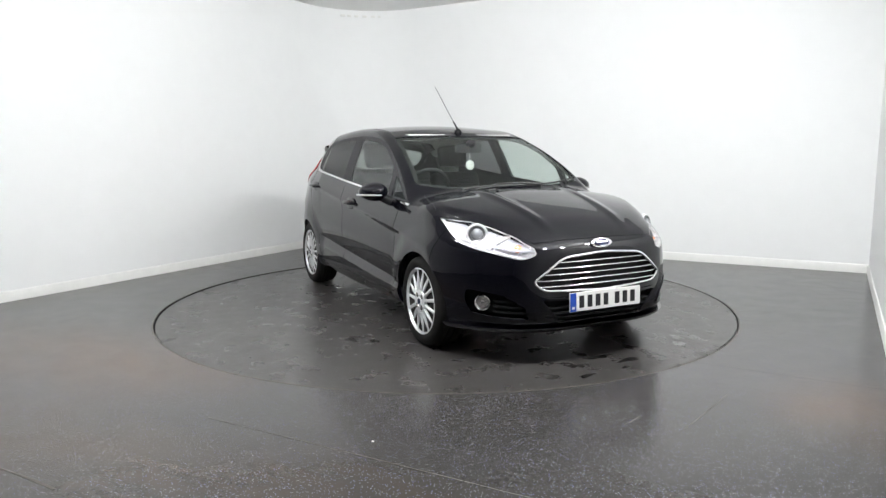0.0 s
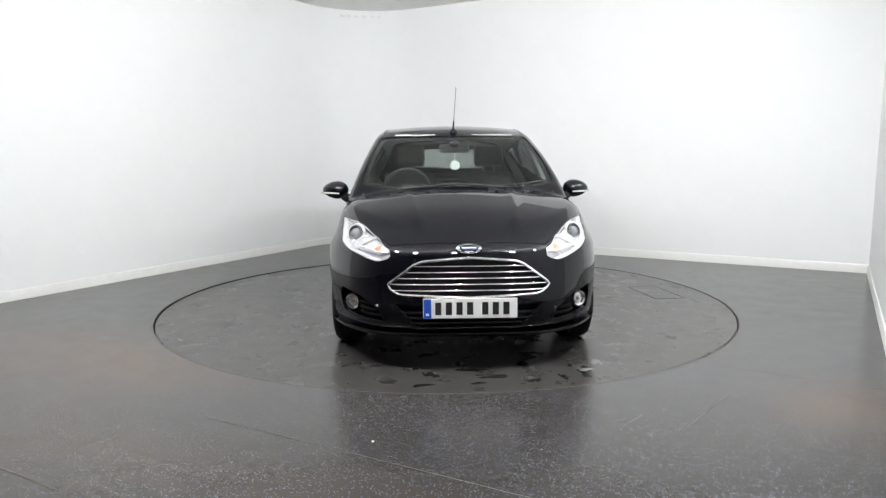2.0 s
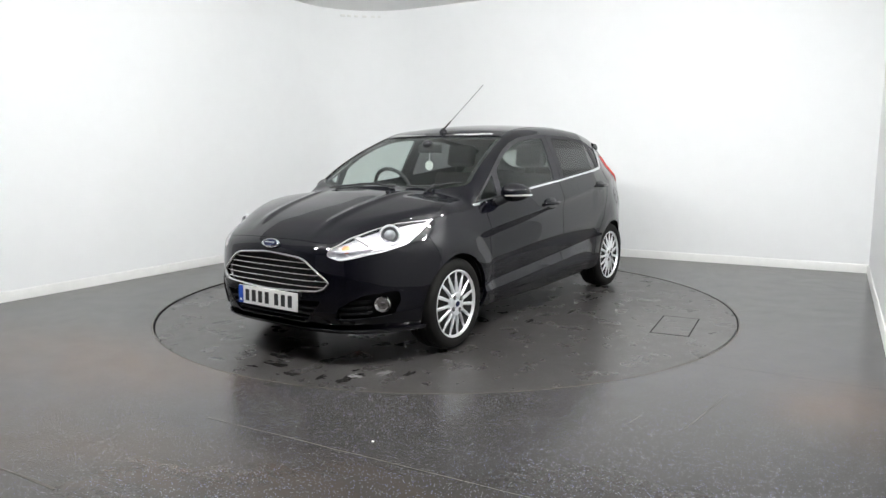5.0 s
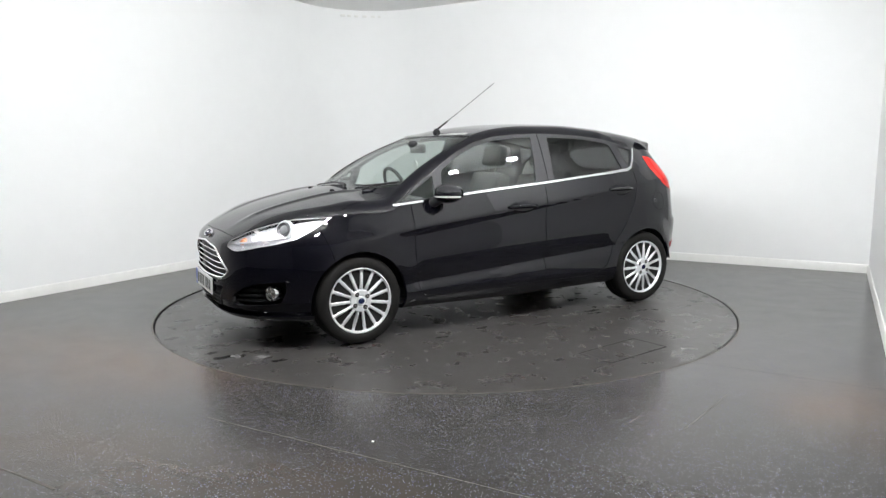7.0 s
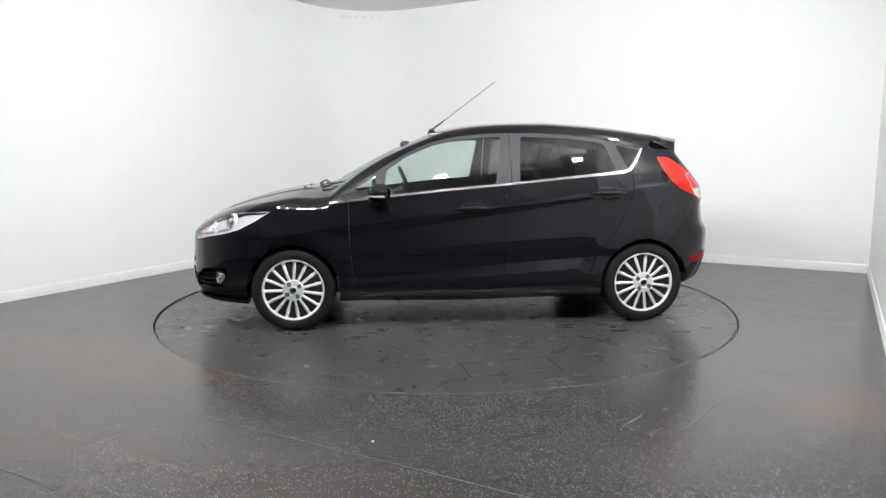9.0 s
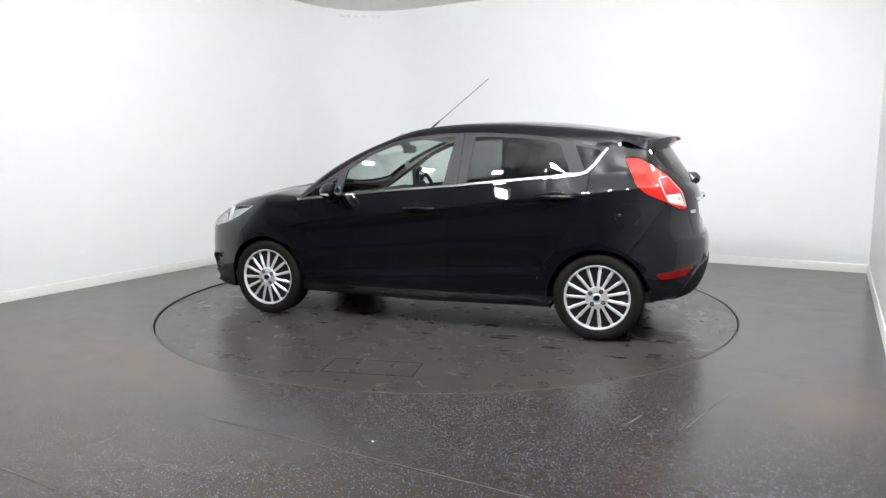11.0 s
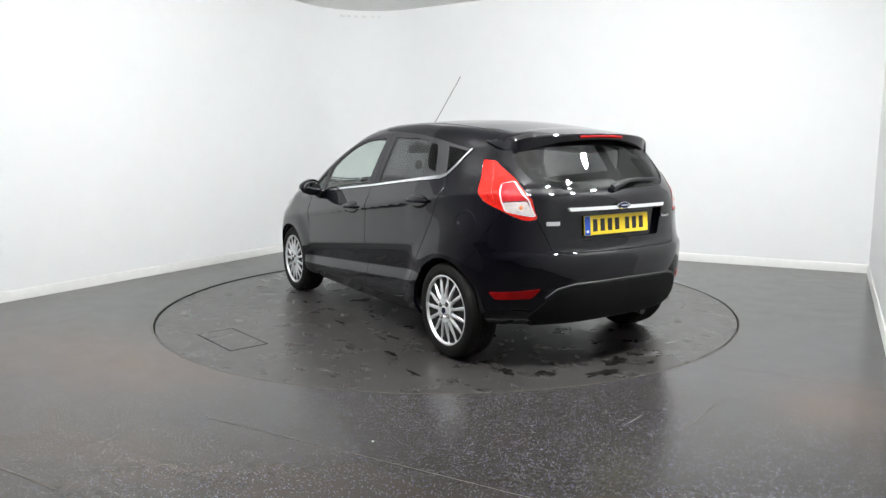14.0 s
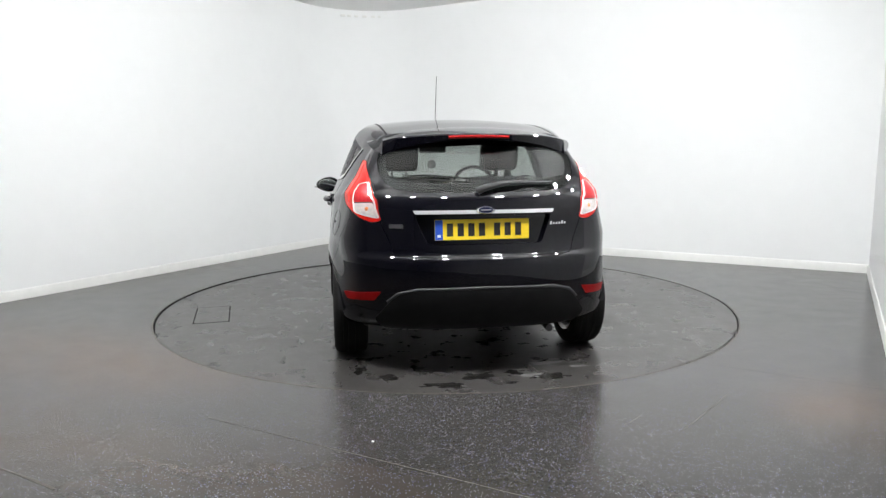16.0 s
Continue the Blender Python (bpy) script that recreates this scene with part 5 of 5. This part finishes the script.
def build_dashboard():
    bm = bmesh.new()
    rows = []
    for y in np.linspace(-0.70, 0.70, 21):
        hood = 0.045 * math.exp(-((y + 0.36) / 0.16) ** 2)
        back = 1.0 - 0.45 * (y / 0.85) ** 2
        prof = [(back, 0.90), (back - 0.1, 0.925), (0.72, 0.935 + hood * 0.4), (0.58, 0.93 + hood), (0.52, 0.90 + hood * 0.5), (0.50, 0.82), (0.55, 0.62), (0.8, 0.6)]
        rows.append([bm.verts.new((x, y, z - 0.02 - 0.05 * abs(y / 0.7) ** 4)) for x, z in prof])
    for a, b in zip(rows, rows[1:]):
        for k in range(len(a) - 1):
            bm.faces.new((a[k], a[k + 1], b[k + 1], b[k]))
    bmesh.ops.recalc_face_normals(bm, faces=bm.faces[:])
    part("dashboard", bm, DASH, car, "black plastic dashboard", smooth=50)
    bm = bmesh.new()
    m = pose(0.40, -0.365, 0.935, 0, -66)
    ring = [m @ Vector((0.18 * math.cos(2 * math.pi * k / 40), 0.18 * math.sin(2 * math.pi * k / 40), 0)) for k in range(41)]
    tube(bm, ring, 0.0155, 10)
    wheel = part("steering_wheel", bm, TRIM, car, "black steering wheel", smooth=60)
    bm = bmesh.new()
    ball(bm, (0, 0, -0.015), (0.065, 0.075, 0.03), 20, 12)
    box(bm, (-0.015, -0.17, -0.02), (0.02, 0.17, -0.004), 0.004)
    box(bm, (0.03, -0.02, -0.02), (0.17, 0.02, -0.004), 0.004)
    bm.transform(m @ pose(0, 0, 0, 0, 0, 180))
    part("steering_hub", bm, TRIM, wheel, "black steering wheel hub", smooth=50)
    bm = tube(bmesh.new(), [m @ Vector((0, 0, -0.03)), m @ Vector((0, 0, -0.22))], 0.035, 12)
    part("steering_column", bm, DASH, wheel, smooth=50)
    bm = bmesh.new()
    box(bm, (-0.008, -0.115, -0.033), (0.018, 0.115, 0.033))
    bmesh.ops.bevel(bm, geom=bm.edges[:], offset=0.008, segments=3, affect="EDGES")
    bm.transform(pose(0.385, 0.0, 1.255))
    inner = part("interior_mirror", bm, TRIM, car, "black interior mirror", smooth=50)
    bm = bmesh.new()
    ball(bm, (0.43, 0, 1.292), (0.045, 0.04, 0.028), 16, 10)
    part("mirror_mount", bm, TRIM, inner, "black mirror mount", smooth=60)
    bm = tube(bmesh.new(), [(0.405, 0.003, 1.225), (0.413, 0.003, 1.165)], 0.0018, 6)
    part("hanging_cord", bm, WHITE, inner, "pale hanging cord", smooth=50)
    bm = lathe(bmesh.new(), [(0.037, -0.004), (0.037, 0.004), (0.031, 0.007), (0.028, 0.004), (0.0, 0.0055)], 32, turned((0.413, 0.003, 1.127), (1, 0, 0)))
    part("hanging_disc", bm, ORB, inner, "round pearly hanging ornament", smooth=40)
    for y in (0.30, -0.30):
        cushion("sun_visor", (0.12, y - 0.16, 1.355), (0.27, y + 0.16, 1.367), LINING, "pale grey sun visor", Matrix.Identity(4), 0.005)
    bm = bmesh.new()
    box(bm, (-1.6, -0.66, 0.24), (0.9, 0.66, 0.33), 0.02)
    part("cabin_floor", bm, DASH, car, "black carpeted cabin floor")
    cushion("centre_console", (-0.35, -0.09, 0.32), (0.55, 0.09, 0.62), DASH, "black centre console", Matrix.Identity(4), 0.02)


build_dashboard()
bm = tube(bmesh.new(), [(-1.50, -0.42, 0.215), (-1.68, -0.42, 0.205)], 0.022, 14)
part("exhaust_pipe", bm, DARK_ALLOY, car, "dull dark exhaust pipe", smooth=50)


# ---------------------------------------------------------------- turntable and floor marks
def build_turntable():
    table = new("turntable")
    bm = bmesh.new()
    bmesh.ops.create_cone(bm, cap_ends=True, segments=160, radius1=RING - 0.013, radius2=RING - 0.013, depth=0.05)
    bmesh.ops.translate(bm, verts=bm.verts[:], vec=(0, 0, -0.025))
    part("disc", bm, DISC, table, "dark grey vinyl-covered disc")
    m = pose(-0.21, 1.845, 0, 0, 0, 8)
    bm = bmesh.new()
    for lo, hi in (((-0.274, 0.120), (0.274, 0.130)), ((-0.274, -0.130), (0.274, -0.120)), ((-0.274, -0.1198), (-0.263, 0.1198)), ((0.263, -0.1198), (0.274, 0.1198))):
        box(bm, (*lo, 0.0003), (*hi, 0.0012))
    bm.transform(m)
    part("hatch_gap", bm, PIT, table, "dark gap round the hatch")
    bm = bmesh.new()
    box(bm, (-0.262, -0.119, 0.0002), (0.262, 0.119, 0.0022), 0.0008)
    bm.transform(m)
    part("hatch_plate", bm, DISC, table, "flush vinyl-covered hatch plate")
    rng = random.Random(7)
    wet = [(1.93, 0.72, 0.10, 0.06), (2.07, 0.40, 0.04, 0.05), (2.06, -0.38, 0.03, 0.05), (1.87, 0.08, 0.04, 0.10), (2.12, -0.20, 0.03, 0.06), (2.02, 0.58, 0.04, 0.03), (2.0, 0.2, 0.03, 0.12),
           (2.1, 0.1, 0.02, 0.05), (1.95, -0.15, 0.05, 0.05), (0.24, 0.93, 0.06, 0.03), (-0.75, 1.0, 0.08, 0.02), (-0.79, 0.93, 0.06, 0.03), (-0.85, 1.28, 0.05, 0.02), (0.79, -1.1, 0.06, 0.02),
           (-1.78, 0.75, 0.07, 0.05), (-2.1, 0.3, 0.05, 0.12), (-2.05, -0.3, 0.05, 0.10), (-1.75, 1.09, 0.05, 0.03), (-2.0, 0.1, 0.06, 0.10), (-1.95, -0.1, 0.05, 0.06), (-2.12, -0.05, 0.02, 0.05),
           (-1.92, 0.6, 0.04, 0.08), (0.9, -0.98, 0.07, 0.03), (-0.2, 1.05, 0.09, 0.02), (0.6, 1.0, 0.05, 0.02), (-1.1, 1.12, 0.07, 0.03), (1.7, 0.95, 0.05, 0.03), (-1.5, 1.2, 0.06, 0.02)]
    pale = [(1.90, 0.73, 0.03, 0.05), (-1.81, -0.32, 0.05, 0.09), (-2.01, -0.18, 0.03, 0.08), (1.76, 0.82, 0.06, 0.03), (-1.9, -0.5, 0.02, 0.06), (0.86, -1.02, 0.03, 0.012), (0.95, -1.1, 0.02, 0.01)]
    for spots, mat, name, label, z in ((wet, WATER, "water_stain", "dark wet patch", 0.0008), (pale, WORN, "worn_patch", "pale worn patch", 0.0013)):
        for x, y, rx, ry in spots:
            for extra in range(3 if rx > 0.025 else 1):
                bm = bmesh.new()
                k = 0.8 if extra == 0 else 0.25
                cx, cy = x + (rng.uniform(-1.3, 1.3) * rx if extra else 0), y + (rng.uniform(-1.3, 1.3) * ry if extra else 0)
                ph = [rng.uniform(0, 6.28) for _ in range(4)]
                edge = []
                for i in range(28):
                    u = 2 * math.pi * i / 28
                    r = k * (1 + 0.28 * math.sin(2 * u + ph[0]) + 0.18 * math.sin(3 * u + ph[1]) + 0.14 * math.sin(5 * u + ph[2]) + 0.10 * math.sin(9 * u + ph[3]))
                    edge.append(bm.verts.new((cx + rx * r * math.cos(u), cy + ry * r * math.sin(u), z)))
                bm.faces.new(edge)
                part(name, bm, mat, table, label)
    return tagged(table, "flush round turntable disc covered in dark grey vinyl", "turntable")


turntable = build_turntable()


def floor_seam(name, a, b, width, mat, label):
    """A thin weld between two sheets of vinyl, in the room's own axes, slightly wavering."""
    rng = random.Random(int(a[1] * 100))
    bm = bmesh.new()
    a, b = Vector(a), Vector(b)
    d = (b - a)
    nrm = Vector((-d.y, d.x)).normalized()
    rows = []
    n = max(int(d.length / 0.12), 2)
    for i in range(n + 1):
        p = a + d * i / n + nrm * rng.uniform(-0.002, 0.002)
        w = width * rng.uniform(0.5, 1.0) / 2
        rows.append([bm.verts.new((*(p + nrm * w), SILL + 0.0008)), bm.verts.new((*(p - nrm * w), SILL + 0.0008))])
    for p, q_ in zip(rows, rows[1:]):
        bm.faces.new((p[0], p[1], q_[1], q_[0]))
    bmesh.ops.recalc_face_normals(bm, faces=bm.faces[:])
    return tagged(part(name, bm, mat, at=ROOM), label, "floor seam", kind="structure")


floor_seam("floor_seam", (0.3, -2.79), (3.05, -2.74), 0.006, SEAM, "pale welded seam between vinyl sheets")
floor_seam("floor_seam", (-1.6, -3.57), (0.35, -3.55), 0.016, SEAM, "wide pale welded seam between vinyl sheets")
floor_seam("floor_seam", (2.1, -0.81), (3.08, -0.83), 0.004, SEAM, "faint welded seam between vinyl sheets")
floor_seam("floor_scratch", (2.27, -1.85), (2.37, -1.31), 0.006, SEAM, "pale scuffed scratch on the vinyl")
floor_seam("floor_scratch", (2.02, -1.95), (2.06, -1.80), 0.005, SEAM, "short pale scratch on the vinyl")


def build_scrap(x, y):
    """A torn scrap of paper lying on the floor, its corners a little raised."""
    bm = bmesh.new()
    base = [(-0.005, -0.004), (0.005, -0.004), (0.006, 0.002), (-0.001, 0.005), (-0.006, 0.001)]
    lo = [bm.verts.new((x + a, y + b, SILL)) for a, b in base]
    hi = [bm.verts.new((x + a, y + b, SILL + 0.0015 + 0.003 * (k % 2))) for k, (a, b) in enumerate(base)]
    bm.faces.new(lo[::-1])
    bm.faces.new(hi)
    for k in range(5):
        bm.faces.new((lo[k], lo[(k + 1) % 5], hi[(k + 1) % 5], hi[k]))
    return tagged(part("paper_scrap", bm, WHITE), "tiny torn scrap of white paper on the floor", "paper scrap")


build_scrap(-0.313, -2.854)


# ---------------------------------------------------------------- what moves
START, RATE = -63.17, -12.413     # the turntable's heading at the start, degrees, and its turn, degrees a second
OFF = Vector((-0.110, 0.0655, 0))


def motions():
    turns = [(k * 0.5, START + RATE * k * 0.5) for k in range(33)]
    level = pose(0, 0, -0.003, 0, -0.08)             # the table lies slightly out of level with the floor
    walk(car, [(t, level @ pose(0, 0, 0, 0, 0, a) @ Matrix.Translation(OFF)) for t, a in turns])
    walk(turntable, [(t, level @ pose(0, 0, 0, 0, 0, a)) for t, a in turns])


motions()
